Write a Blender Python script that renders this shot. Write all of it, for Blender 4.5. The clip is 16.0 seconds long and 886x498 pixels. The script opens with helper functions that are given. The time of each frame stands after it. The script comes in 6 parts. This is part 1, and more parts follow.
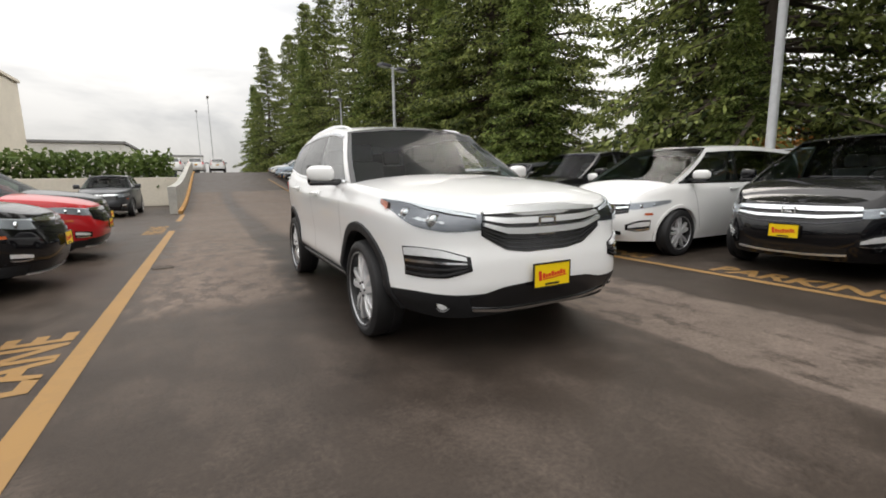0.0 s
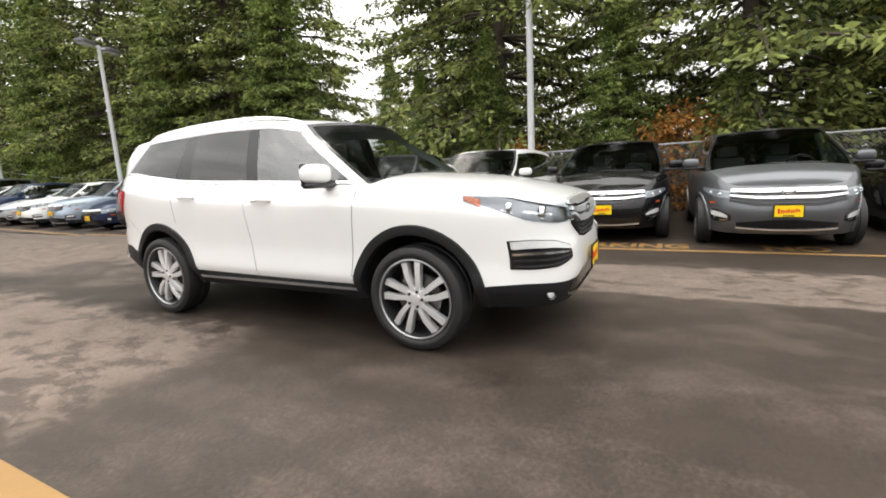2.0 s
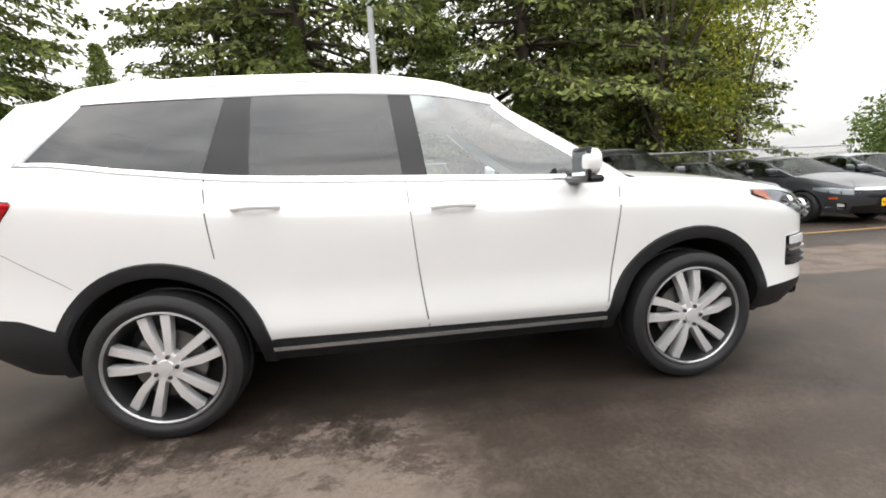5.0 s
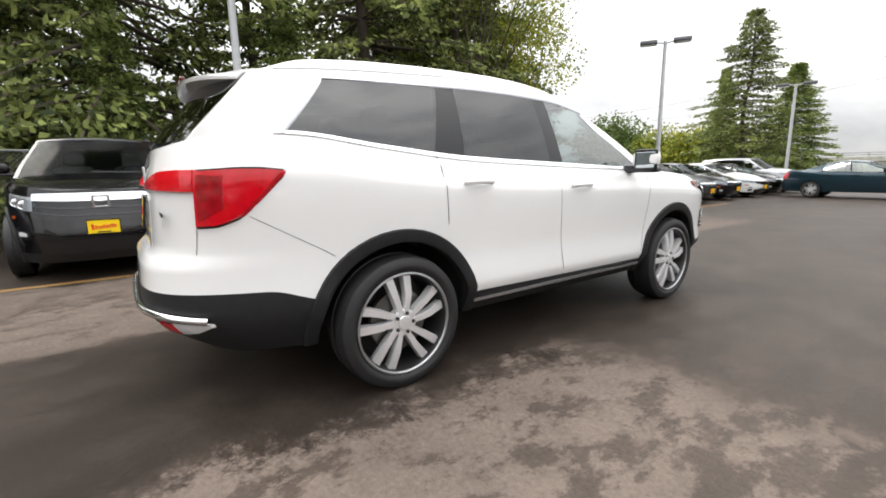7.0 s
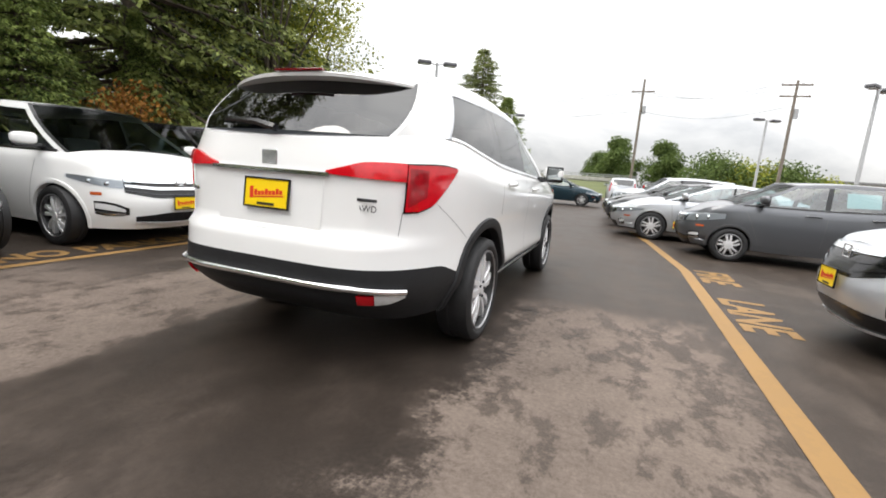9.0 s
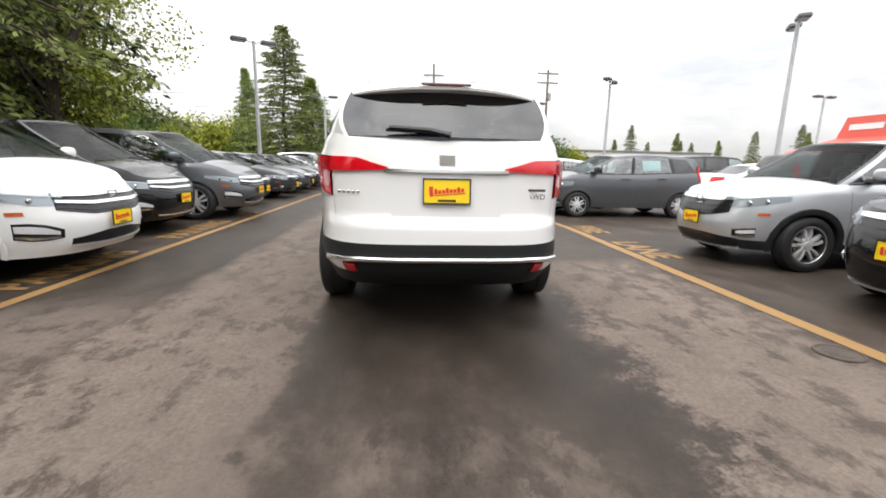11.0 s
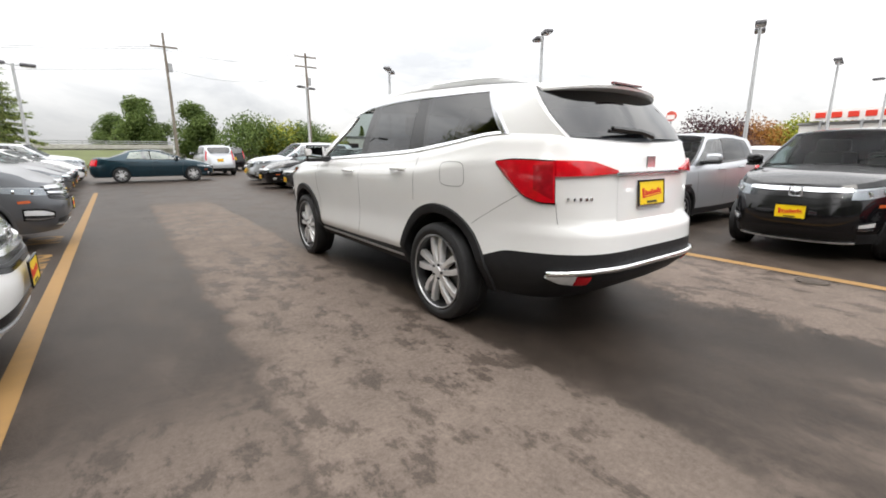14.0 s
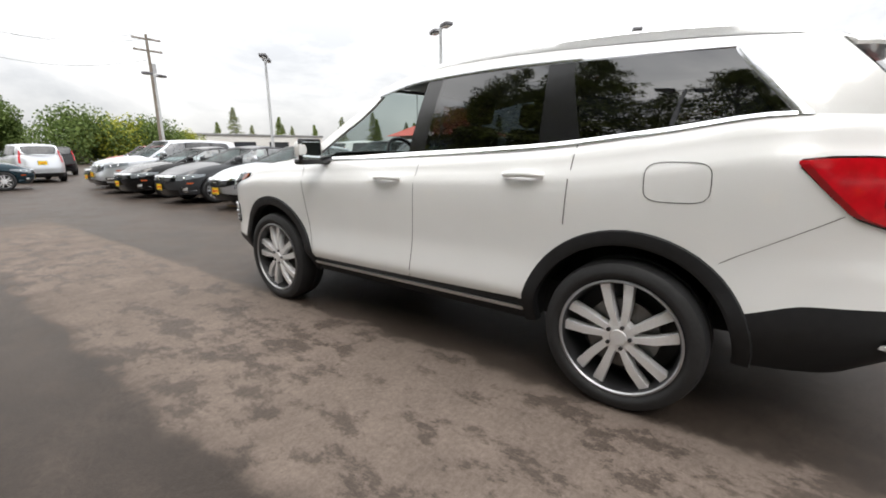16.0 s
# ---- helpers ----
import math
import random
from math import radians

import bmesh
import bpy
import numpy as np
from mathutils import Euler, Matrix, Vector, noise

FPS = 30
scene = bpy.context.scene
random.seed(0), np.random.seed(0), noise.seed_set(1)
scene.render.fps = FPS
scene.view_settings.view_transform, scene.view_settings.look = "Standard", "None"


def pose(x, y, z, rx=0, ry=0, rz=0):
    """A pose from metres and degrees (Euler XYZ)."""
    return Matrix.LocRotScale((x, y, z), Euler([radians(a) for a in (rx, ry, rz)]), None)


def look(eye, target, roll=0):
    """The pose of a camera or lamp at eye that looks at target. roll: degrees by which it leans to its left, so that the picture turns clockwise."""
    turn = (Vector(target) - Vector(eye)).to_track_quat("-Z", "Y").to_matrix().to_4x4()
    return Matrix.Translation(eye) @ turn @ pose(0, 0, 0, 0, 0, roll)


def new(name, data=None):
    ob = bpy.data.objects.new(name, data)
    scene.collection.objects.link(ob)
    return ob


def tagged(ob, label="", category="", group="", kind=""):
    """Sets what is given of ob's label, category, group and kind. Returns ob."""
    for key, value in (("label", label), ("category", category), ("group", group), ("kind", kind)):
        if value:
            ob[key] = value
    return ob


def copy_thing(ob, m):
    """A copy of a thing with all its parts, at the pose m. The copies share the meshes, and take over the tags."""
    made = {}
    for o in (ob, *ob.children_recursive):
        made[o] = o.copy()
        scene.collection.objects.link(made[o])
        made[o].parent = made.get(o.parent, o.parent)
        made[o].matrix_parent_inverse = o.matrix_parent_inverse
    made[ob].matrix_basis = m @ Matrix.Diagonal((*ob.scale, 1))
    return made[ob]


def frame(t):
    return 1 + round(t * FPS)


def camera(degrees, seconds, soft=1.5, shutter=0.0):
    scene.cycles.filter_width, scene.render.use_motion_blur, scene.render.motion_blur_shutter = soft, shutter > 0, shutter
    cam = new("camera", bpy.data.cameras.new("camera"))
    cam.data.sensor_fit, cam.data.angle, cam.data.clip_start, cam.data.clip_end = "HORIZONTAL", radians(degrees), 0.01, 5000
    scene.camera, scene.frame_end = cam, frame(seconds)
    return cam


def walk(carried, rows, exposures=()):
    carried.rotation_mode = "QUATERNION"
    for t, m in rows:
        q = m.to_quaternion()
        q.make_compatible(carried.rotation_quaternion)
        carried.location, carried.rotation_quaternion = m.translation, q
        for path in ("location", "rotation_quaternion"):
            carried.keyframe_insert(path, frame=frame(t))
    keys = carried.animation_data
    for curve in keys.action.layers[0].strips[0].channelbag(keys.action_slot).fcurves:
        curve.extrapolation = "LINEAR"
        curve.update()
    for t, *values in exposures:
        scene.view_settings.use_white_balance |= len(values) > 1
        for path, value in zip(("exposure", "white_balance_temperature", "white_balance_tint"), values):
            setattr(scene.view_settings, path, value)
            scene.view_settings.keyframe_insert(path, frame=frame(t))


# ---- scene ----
cam = camera(90.7, 16.0, soft=1.8)
SKY, SUN = 1.0, 1.2
SKY_LOW, SKY_HIGH = 0.74, 3.9
DARK_ASPHALT, DUSTY_ASPHALT = (0.041, 0.0315, 0.0252), (0.138, 0.110, 0.092)
PATH = [
    (0, (1.979, 4.678, 1.202), (1.049, 2.934, 0.894), -1.0),
    (0.5, (2.498, 4.348, 1.203), (1.35, 2.756, 0.819), -2.0),
    (1, (2.952, 3.99, 1.231), (1.486, 2.676, 0.884), -2.3),
    (1.5, (3.285, 3.498, 1.215), (1.698, 2.326, 0.886), -3.6),
    (2, (3.523, 2.975, 1.222), (1.766, 2.078, 0.894), -2.9),
    (2.5, (3.651, 2.427, 1.218), (1.809, 1.731, 0.871), -4.2),
    (3, (3.723, 1.862, 1.24), (1.833, 1.31, 0.891), -4.4),
    (3.5, (3.641, 1.342, 1.295), (1.726, 0.938, 0.884), -4.7),
    (4.65, (3.2, 0.08, 1.24), (1.25, 0.17, 0.88), -3.6),
    (5.8, (3.244, -1.224, 1.189), (1.359, -0.618, 0.91), -2.5),
    (6, (3.238, -1.436, 1.222), (1.378, -0.784, 0.879), -2.9),
    (6.5, (3.14, -2.057, 1.216), (1.399, -1.123, 0.907), -1.7),
    (7, (2.997, -2.607, 1.208), (1.394, -1.464, 0.86), -0.8),
    (7.5, (2.794, -3.113, 1.211), (1.367, -1.744, 0.909), 2.0),
    (8, (2.594, -3.613, 1.212), (1.409, -2.044, 0.846), 4.5),
    (8.5, (2.222, -4.067, 1.201), (1.167, -2.402, 0.862), 4.4),
    (9, (1.819, -4.448, 1.203), (1.102, -2.613, 0.858), 4.4),
    (9.5, (1.374, -4.787, 1.167), (0.961, -2.86, 0.822), 4.6),
    (10, (0.853, -5.093, 1.175), (0.666, -3.133, 0.824), 0.9),
    (10.2, (0.644, -5.193, 1.176), (0.51, -3.233, 0.801), 1.9),
    (11.25, (-0.56, -5.44, 1.21), (-0.295, -3.51, 0.825), 0.2),
    (12.3, (-1.767, -5.35, 1.25), (-1.109, -3.506, 0.842), -1.8),
    (12.5, (-1.967, -5.262, 1.255), (-1.248, -3.442, 0.843), -2.2),
    (13, (-2.398, -4.954, 1.277), (-1.513, -3.197, 0.919), -0.9),
    (13.5, (-2.706, -4.578, 1.301), (-1.648, -2.928, 0.904), -0.2),
    (14, (-2.866, -4.091, 1.281), (-1.711, -2.517, 0.848), -0.1),
    (14.5, (-2.98, -3.596, 1.295), (-1.654, -2.154, 0.896), -0.8),
    (15, (-3.007, -3.057, 1.272), (-1.553, -1.759, 0.825), -0.7),
    (15.5, (-3.04, -2.489, 1.26), (-1.533, -1.242, 0.841), 1.0),
    (16, (-3.048, -1.949, 1.276), (-1.494, -0.771, 0.832), -0.5),
]
walk(cam, [(t, look(e, g, r)) for t, e, g, r in PATH], [(0, -0.22, 6800, 10), (0.5, 0.06, 6800, 10), (1.5, 0.38, 6850, 10), (3.5, 0.5, 6800, 10), (7, 0.22, 6600, 10), (12.5, 0.25, 6600, 10), (16, 0.2, 6600, 10)])

# ---- light ----
SUN_EL, SUN_ROT = radians(50), radians(225)
world = bpy.data.worlds.new("overcast_sky")
scene.world = world
world.use_nodes = True
wn = world.node_tree
wn.nodes.clear()


def wnode(kind, **sets):
    n = wn.nodes.new(kind)
    for k, v in sets.items():
        n.inputs[k].default_value = v
    return n


sky = wn.nodes.new("ShaderNodeTexSky")
sky.sky_type, sky.sun_disc, sky.sun_elevation, sky.sun_rotation = "NISHITA", False, SUN_EL, SUN_ROT
coord = wn.nodes.new("ShaderNodeTexCoord")
squash = wn.nodes.new("ShaderNodeMapping")
squash.inputs["Scale"].default_value = (1.0, 1.0, 2.6)
cloud = wnode("ShaderNodeTexNoise", Scale=2.3, Detail=7.0, Roughness=0.58, Distortion=0.5)
ramp = wn.nodes.new("ShaderNodeValToRGB")
ramp.color_ramp.elements[0].position, ramp.color_ramp.elements[0].color = 0.34, (0.62, 0.635, 0.66, 1)
ramp.color_ramp.elements[1].position, ramp.color_ramp.elements[1].color = 0.58, (1.0, 1.0, 1.0, 1)
up = wn.nodes.new("ShaderNodeSeparateXYZ")
rise = wn.nodes.new("ShaderNodeMapRange")
rise.inputs["From Min"].default_value, rise.inputs["From Max"].default_value = 0.0, 1.0
rise.inputs["To Min"].default_value, rise.inputs["To Max"].default_value = SKY_LOW, SKY_HIGH
lift = wn.nodes.new("ShaderNodeVectorMath")
lift.operation = "SCALE"
dim = wn.nodes.new("ShaderNodeVectorMath")
dim.operation, dim.inputs["Scale"].default_value = "SCALE", 0.07
join = wn.nodes.new("ShaderNodeMix")
join.data_type, join.inputs["Factor"].default_value = "RGBA", 0.9
back = wnode("ShaderNodeBackground", Strength=SKY)
wout = wn.nodes.new("ShaderNodeOutputWorld")
for a, b in (
    (coord.outputs["Generated"], squash.inputs["Vector"]), (squash.outputs[0], cloud.inputs["Vector"]), (cloud.outputs["Fac"], ramp.inputs["Fac"]),
    (sky.outputs["Color"], dim.inputs[0]), (dim.outputs[0], join.inputs["A"]), (ramp.outputs["Color"], join.inputs["B"]),
    (coord.outputs["Generated"], up.inputs[0]), (up.outputs["Z"], rise.inputs["Value"]),
    (join.outputs["Result"], lift.inputs[0]), (rise.outputs[0], lift.inputs["Scale"]), (lift.outputs[0], back.inputs["Color"]), (back.outputs[0], wout.inputs["Surface"]),
):
    wn.links.new(a, b)

sun = bpy.data.lights.new("sun", "SUN")
sun.energy, sun.angle, sun.color = SUN, radians(25), (1.0, 0.96, 0.9)
sun_ob = new("sun", sun)
sun_ob.rotation_euler = (radians(90) - SUN_EL, 0, radians(180) - SUN_ROT)

# ---- materials ----


def material(name):
    m = bpy.data.materials.new(name)
    m.use_nodes = True
    t = m.node_tree
    b = t.nodes["Principled BSDF"]
    return m, t, b


def nd(t, kind, **sets):
    n = t.nodes.new(kind)
    for k, v in sets.items():
        n.inputs[k].default_value = v
    return n


def plain(name, colour, rough=0.5, metal=0.0, grain=0.0, scale=40.0, bump=0.0, coat=0.0):
    """One base colour with a little mottling at two scales, and fine relief."""
    m, t, b = material(name)
    b.inputs["Roughness"].default_value, b.inputs["Metallic"].default_value = rough, metal
    b.inputs["Coat Weight"].default_value = coat
    b.inputs["Coat Roughness"].default_value = 0.03
    b.inputs["Base Color"].default_value = (*colour, 1)
    if grain or bump:
        co = nd(t, "ShaderNodeTexCoord")
        n1, n2 = nd(t, "ShaderNodeTexNoise", Scale=scale, Detail=4.0), nd(t, "ShaderNodeTexNoise", Scale=scale / 14, Detail=3.0)
        add = nd(t, "ShaderNodeMath")
        add.operation = "ADD"
        rng = nd(t, "ShaderNodeMapRange")
        rng.inputs["From Min"].default_value, rng.inputs["From Max"].default_value = 0.7, 1.3
        rng.inputs["To Min"].default_value, rng.inputs["To Max"].default_value = 1 - grain, 1 + grain
        mul = nd(t, "ShaderNodeVectorMath")
        mul.operation = "SCALE"
        mul.inputs[0].default_value = colour
        bp = nd(t, "ShaderNodeBump", Strength=bump, Distance=0.01)
        for a, c in (
            (co.outputs["Object"], n1.inputs["Vector"]), (co.outputs["Object"], n2.inputs["Vector"]), (n1.outputs["Fac"], add.inputs[0]), (n2.outputs["Fac"], add.inputs[1]),
            (add.outputs[0], rng.inputs["Value"]), (rng.outputs[0], mul.inputs["Scale"]), (mul.outputs[0], b.inputs["Base Color"]),
        ):
            t.links.new(a, c)
        if bump:
            t.links.new(n1.outputs["Fac"], bp.inputs["Height"])
            t.links.new(bp.outputs[0], b.inputs["Normal"])
    return m


def paint(name, colour, metal=0.0, rough=0.35, coat=0.6):
    m = plain(name, colour, rough, metal, 0.02, 3.0, 0.0, coat)
    m.node_tree.nodes["Principled BSDF"].inputs["Specular IOR Level"].default_value = 0.25
    return m


def thin_glass(name, tint, ior=1.5, gloss=1.0):
    m, t, b = material(name)
    t.nodes.remove(b)
    tr, gl, lw, mx = nd(t, "ShaderNodeBsdfTransparent"), nd(t, "ShaderNodeBsdfGlossy", Roughness=0.0), nd(t, "ShaderNodeLayerWeight", Blend=0.5), nd(t, "ShaderNodeMixShader")
    f0 = ((ior - 1) / (ior + 1)) ** 2
    pw, fr = nd(t, "ShaderNodeMath"), nd(t, "ShaderNodeMath")
    pw.operation, fr.operation = "POWER", "MULTIPLY_ADD"
    pw.inputs[1].default_value, fr.inputs[1].default_value, fr.inputs[2].default_value = 5.0, (1 - f0) * gloss, f0 * gloss
    t.links.new(lw.outputs["Facing"], pw.inputs[0])
    t.links.new(pw.outputs[0], fr.inputs[0])
    tr.inputs["Color"].default_value = (*tint, 1)
    out = t.nodes["Material Output"]
    for a, c in ((fr.outputs[0], mx.inputs[0]), (tr.outputs[0], mx.inputs[1]), (gl.outputs[0], mx.inputs[2]), (mx.outputs[0], out.inputs["Surface"])):
        t.links.new(a, c)
    return m


PEARL = paint("pearl_white_paint", (0.77, 0.77, 0.765), 0.0, 0.3, 1.0)
WHITE = paint("white_paint", (0.78, 0.78, 0.77))
BLACK = paint("black_paint", (0.004, 0.004, 0.005), 0.0, 0.4, 0.9)
BLACK.node_tree.nodes["Principled BSDF"].inputs["Specular IOR Level"].default_value = 0.04
GREY = paint("grey_metallic_paint", (0.12, 0.125, 0.135), 0.6, 0.35)
CHARCOAL = paint("charcoal_paint", (0.05, 0.053, 0.058), 0.3, 0.35, 0.45)
SILVER = paint("silver_paint", (0.55, 0.57, 0.60), 0.6, 0.35)
BLUE = paint("dark_blue_paint", (0.015, 0.03, 0.075), 0.3, 0.3)
TEAL = paint("dark_teal_paint", (0.012, 0.035, 0.05), 0.4, 0.3)
RED = paint("bright_red_paint", (0.42, 0.01, 0.015), 0.1, 0.3)
MAROON = paint("deep_red_paint", (0.30, 0.008, 0.014), 0.25, 0.3)
ICE = paint("pale_blue_silver_paint", (0.35, 0.42, 0.5), 0.6, 0.35)
CLAD = plain("black_textured_plastic", (0.017, 0.0175, 0.019), 0.5, 0, 0.15, 300, 0.15)
TRIM = plain("gloss_black_trim", (0.01, 0.01, 0.011), 0.18)
GAP = plain("dark_seam", (0.13, 0.13, 0.13), 0.7)
CLAD.node_tree.nodes["Principled BSDF"].inputs["Specular IOR Level"].default_value = 0.25
WELL = plain("wheel_well_liner", (0.012, 0.012, 0.012), 0.9)
CHROME = plain("chrome", (0.82, 0.83, 0.84), 0.16, 1.0)
MACHINED = plain("machined_alloy", (0.80, 0.80, 0.81), 0.42, 0.65, 0.05, 90)
SATIN = plain("satin_chrome", (0.86, 0.87, 0.88), 0.3, 0.85)
DARKALLOY = plain("dark_alloy", (0.06, 0.06, 0.065), 0.35, 0.7)
BARREL = plain("black_painted_alloy", (0.012, 0.012, 0.013), 0.45)
MIRROR = plain("mirror_glass", (0.42, 0.45, 0.45), 0.03, 1.0)
RIMLIP = plain("rim_edge_alloy", (0.36, 0.36, 0.37), 0.35, 0.8)
BRIGHTTRIM = plain("silver_window_trim", (0.50, 0.51, 0.53), 0.25, 0.9)
STEEL = plain("brake_steel", (0.16, 0.155, 0.15), 0.5, 1.0, 0.1, 60)
RUBBER = plain("tyre_rubber", (0.012, 0.012, 0.013), 0.6, 0, 0.25, 60, 0.2)
INTERIOR = plain("dark_interior_cloth", (0.035, 0.034, 0.034), 0.85, 0, 0.2, 80)
SEAT = plain("grey_seat_leather", (0.10, 0.098, 0.095), 0.6, 0, 0.15, 60)
CLEAR = thin_glass("clear_car_glass", (0.58, 0.70, 0.70), 2.7)
SHIELD = thin_glass("windscreen_glass", (0.42, 0.48, 0.465), 1.3, 0.45)
PRIVACY = thin_glass("privacy_glass", (0.045, 0.05, 0.06), 2.0)
LENS = thin_glass("lamp_lens", (0.85, 0.88, 0.9), 1.3, 0.7)
REFLECTOR = plain("lamp_reflector", (0.20, 0.20, 0.21), 0.2, 0.9)
BRIGHTLAMP = plain("bright_lamp_bowl", (0.36, 0.37, 0.385), 0.3, 0.5)
REDLENS = plain("red_lamp_lens", (0.56, 0.004, 0.012), 0.12, 0, 0.2, 22, 0.0, 0.35)
REDDARK = plain("dark_red_lamp_lens", (0.13, 0.003, 0.006), 0.12, 0, 0, 30, 0.0, 1.0)
REDMID = plain("inner_red_lamp_lens", (0.33, 0.004, 0.010), 0.12, 0, 0.35, 30, 0.0, 0.35)
AMBER = plain("amber_lens", (0.50, 0.10, 0.025), 0.15, 0, 0, 30, 0, 1.0)
FROST = plain("frosted_white_lens", (0.7, 0.71, 0.72), 0.15, 0.1, 0.1, 40, 0, 1.0)
YELLOW = plain("plate_yellow", (0.86, 0.60, 0.004), 0.4)
INKRED = plain("plate_red_ink", (0.62, 0.03, 0.01), 0.5)
STICKER = plain("price_sheet_paper", (0.42, 0.66, 0.68), 0.6)
INKBLACK = plain("plate_black_ink", (0.03, 0.025, 0.01), 0.5)

# ---- small geometry helpers ----


def spl(pts):
    """A smooth curve through (x, y) pairs that does not overshoot."""
    xs, ys = [p[0] for p in pts], [p[1] for p in pts]
    d = [(ys[i + 1] - ys[i]) / (xs[i + 1] - xs[i]) for i in range(len(xs) - 1)]
    m = [d[0]] + [0.0 if d[i - 1] * d[i] <= 0 else 2 * d[i - 1] * d[i] / (d[i - 1] + d[i]) for i in range(1, len(d))] + [d[-1]]

    def f(x):
        if x <= xs[0]:
            return ys[0]
        if x >= xs[-1]:
            return ys[-1]
        i = 0
        while x > xs[i + 1]:
            i += 1
        h = xs[i + 1] - xs[i]
        t = (x - xs[i]) / h
        return (2 * t**3 - 3 * t**2 + 1) * ys[i] + (t**3 - 2 * t**2 + t) * h * m[i] + (-2 * t**3 + 3 * t**2) * ys[i + 1] + (t**3 - t**2) * h * m[i + 1]

    return f


def lerp(a, b, t):
    return a + (b - a) * t


def quads(nu, nv, flip=False):
    """Faces of a grid of nu by nv points, v fastest."""
    out = []
    for i in range(nu - 1):
        for j in range(nv - 1):
            q = (i * nv + j, (i + 1) * nv + j, (i + 1) * nv + j + 1, i * nv + j + 1)
            out.append(q[::-1] if flip else q)
    return out


def mesh(name, verts, faces, mat, smooth=38):
    me = bpy.data.meshes.new(name)
    me.from_pydata([tuple(v) for v in verts], [], faces)
    me.validate()
    if smooth:
        me.shade_smooth()
        me.set_sharp_from_angle(angle=radians(smooth))
    for m in mat if isinstance(mat, (list, tuple)) else (mat,):
        me.materials.append(m)
    return me


def part(name, vf, mat, parent, label="", smooth=38):
    ob = new(name, mesh(name, vf[0], vf[1], mat, smooth))
    ob.parent = parent
    return tagged(ob, label)


def thing(name, vf, mat, label, category, group="", kind="", smooth=38):
    return tagged(new(name, mesh(name, vf[0], vf[1], mat, smooth)), label, category, group, kind)


def mirrored(vf):
    return [(-v[0], v[1], v[2]) for v in vf[0]], [tuple(reversed(f)) for f in vf[1]]


def merged(*all_vf):
    verts, faces = [], []
    for v, f in all_vf:
        k = len(verts)
        verts += list(v)
        faces += [tuple(i + k for i in q) for q in f]
    return verts, faces


def moved(vf, m):
    return [m @ Vector(v) for v in vf[0]], vf[1]


def from_bm(bm):
    bm.verts.index_update()
    vf = [v.co.copy() for v in bm.verts], [tuple(v.index for v in f.verts) for f in bm.faces]
    bm.free()
    return vf


def box(x0, x1, y0, y1, z0, z1, bevel=0.0, seg=2):
    bm = bmesh.new()
    bmesh.ops.create_cube(bm, size=1, matrix=Matrix.Translation(((x0 + x1) / 2, (y0 + y1) / 2, (z0 + z1) / 2)) @ Matrix.Diagonal((x1 - x0, y1 - y0, z1 - z0, 1)))
    if bevel:
        bmesh.ops.bevel(bm, geom=bm.edges[:] + bm.verts[:], offset=bevel, segments=seg, affect="EDGES", profile=0.5)
    return from_bm(bm)


def lathe(profile, n=32, axis="x"):
    """Turns (along, radius) pairs round an axis."""
    verts, faces = [], []
    for i in range(n):
        a = 2 * math.pi * i / n
        for h, r in profile:
            c, s = r * math.cos(a), r * math.sin(a)
            verts.append((h, c, s) if axis == "x" else (c, h, s) if axis == "y" else (c, s, h))
    k = len(profile)
    for i in range(n):
        for j in range(k - 1):
            faces.append((i * k + j, ((i + 1) % n) * k + j, ((i + 1) % n) * k + j + 1, i * k + j + 1))
    return verts, faces


def tube(points, r, n=8, taper=None):
    """A round bar along points."""
    verts, faces = [], []
    pts = [Vector(p) for p in points]
    for i, p in enumerate(pts):
        d = (pts[min(i + 1, len(pts) - 1)] - pts[max(i - 1, 0)]).normalized()
        u = d.orthogonal() if abs(d.z) > 0.99 else d.cross(Vector((0, 0, 1)))
        u.normalize()
        w = d.cross(u)
        rr = r if taper is None else lerp(r, taper, i / (len(pts) - 1))
        verts += [p + u * rr * math.cos(2 * math.pi * k / n) + w * rr * math.sin(2 * math.pi * k / n) for k in range(n)]
    for i in range(len(pts) - 1):
        for k in range(n):
            faces.append((i * n + k, i * n + (k + 1) % n, (i + 1) * n + (k + 1) % n, (i + 1) * n + k))
    faces += [tuple(range(n))[::-1], tuple((len(pts) - 1) * n + k for k in range(n))]
    return verts, faces


def words(text, size, name="lettering", bold=0.0):
    """Flat lettering in the built-in font as a mesh, x along the line, centred on its origin."""
    cu = bpy.data.curves.new(name, "FONT")
    cu.body, cu.size, cu.align_x, cu.align_y, cu.extrude = text, size, "CENTER", "CENTER", 0.0
    cu.offset = bold
    ob = bpy.data.objects.new(name, cu)
    me = bpy.data.meshes.new_from_object(ob)
    vf = [v.co.copy() for v in me.vertices], [tuple(f.vertices) for f in me.polygons]
    bpy.data.objects.remove(ob)
    return vf

# ---- cars ----


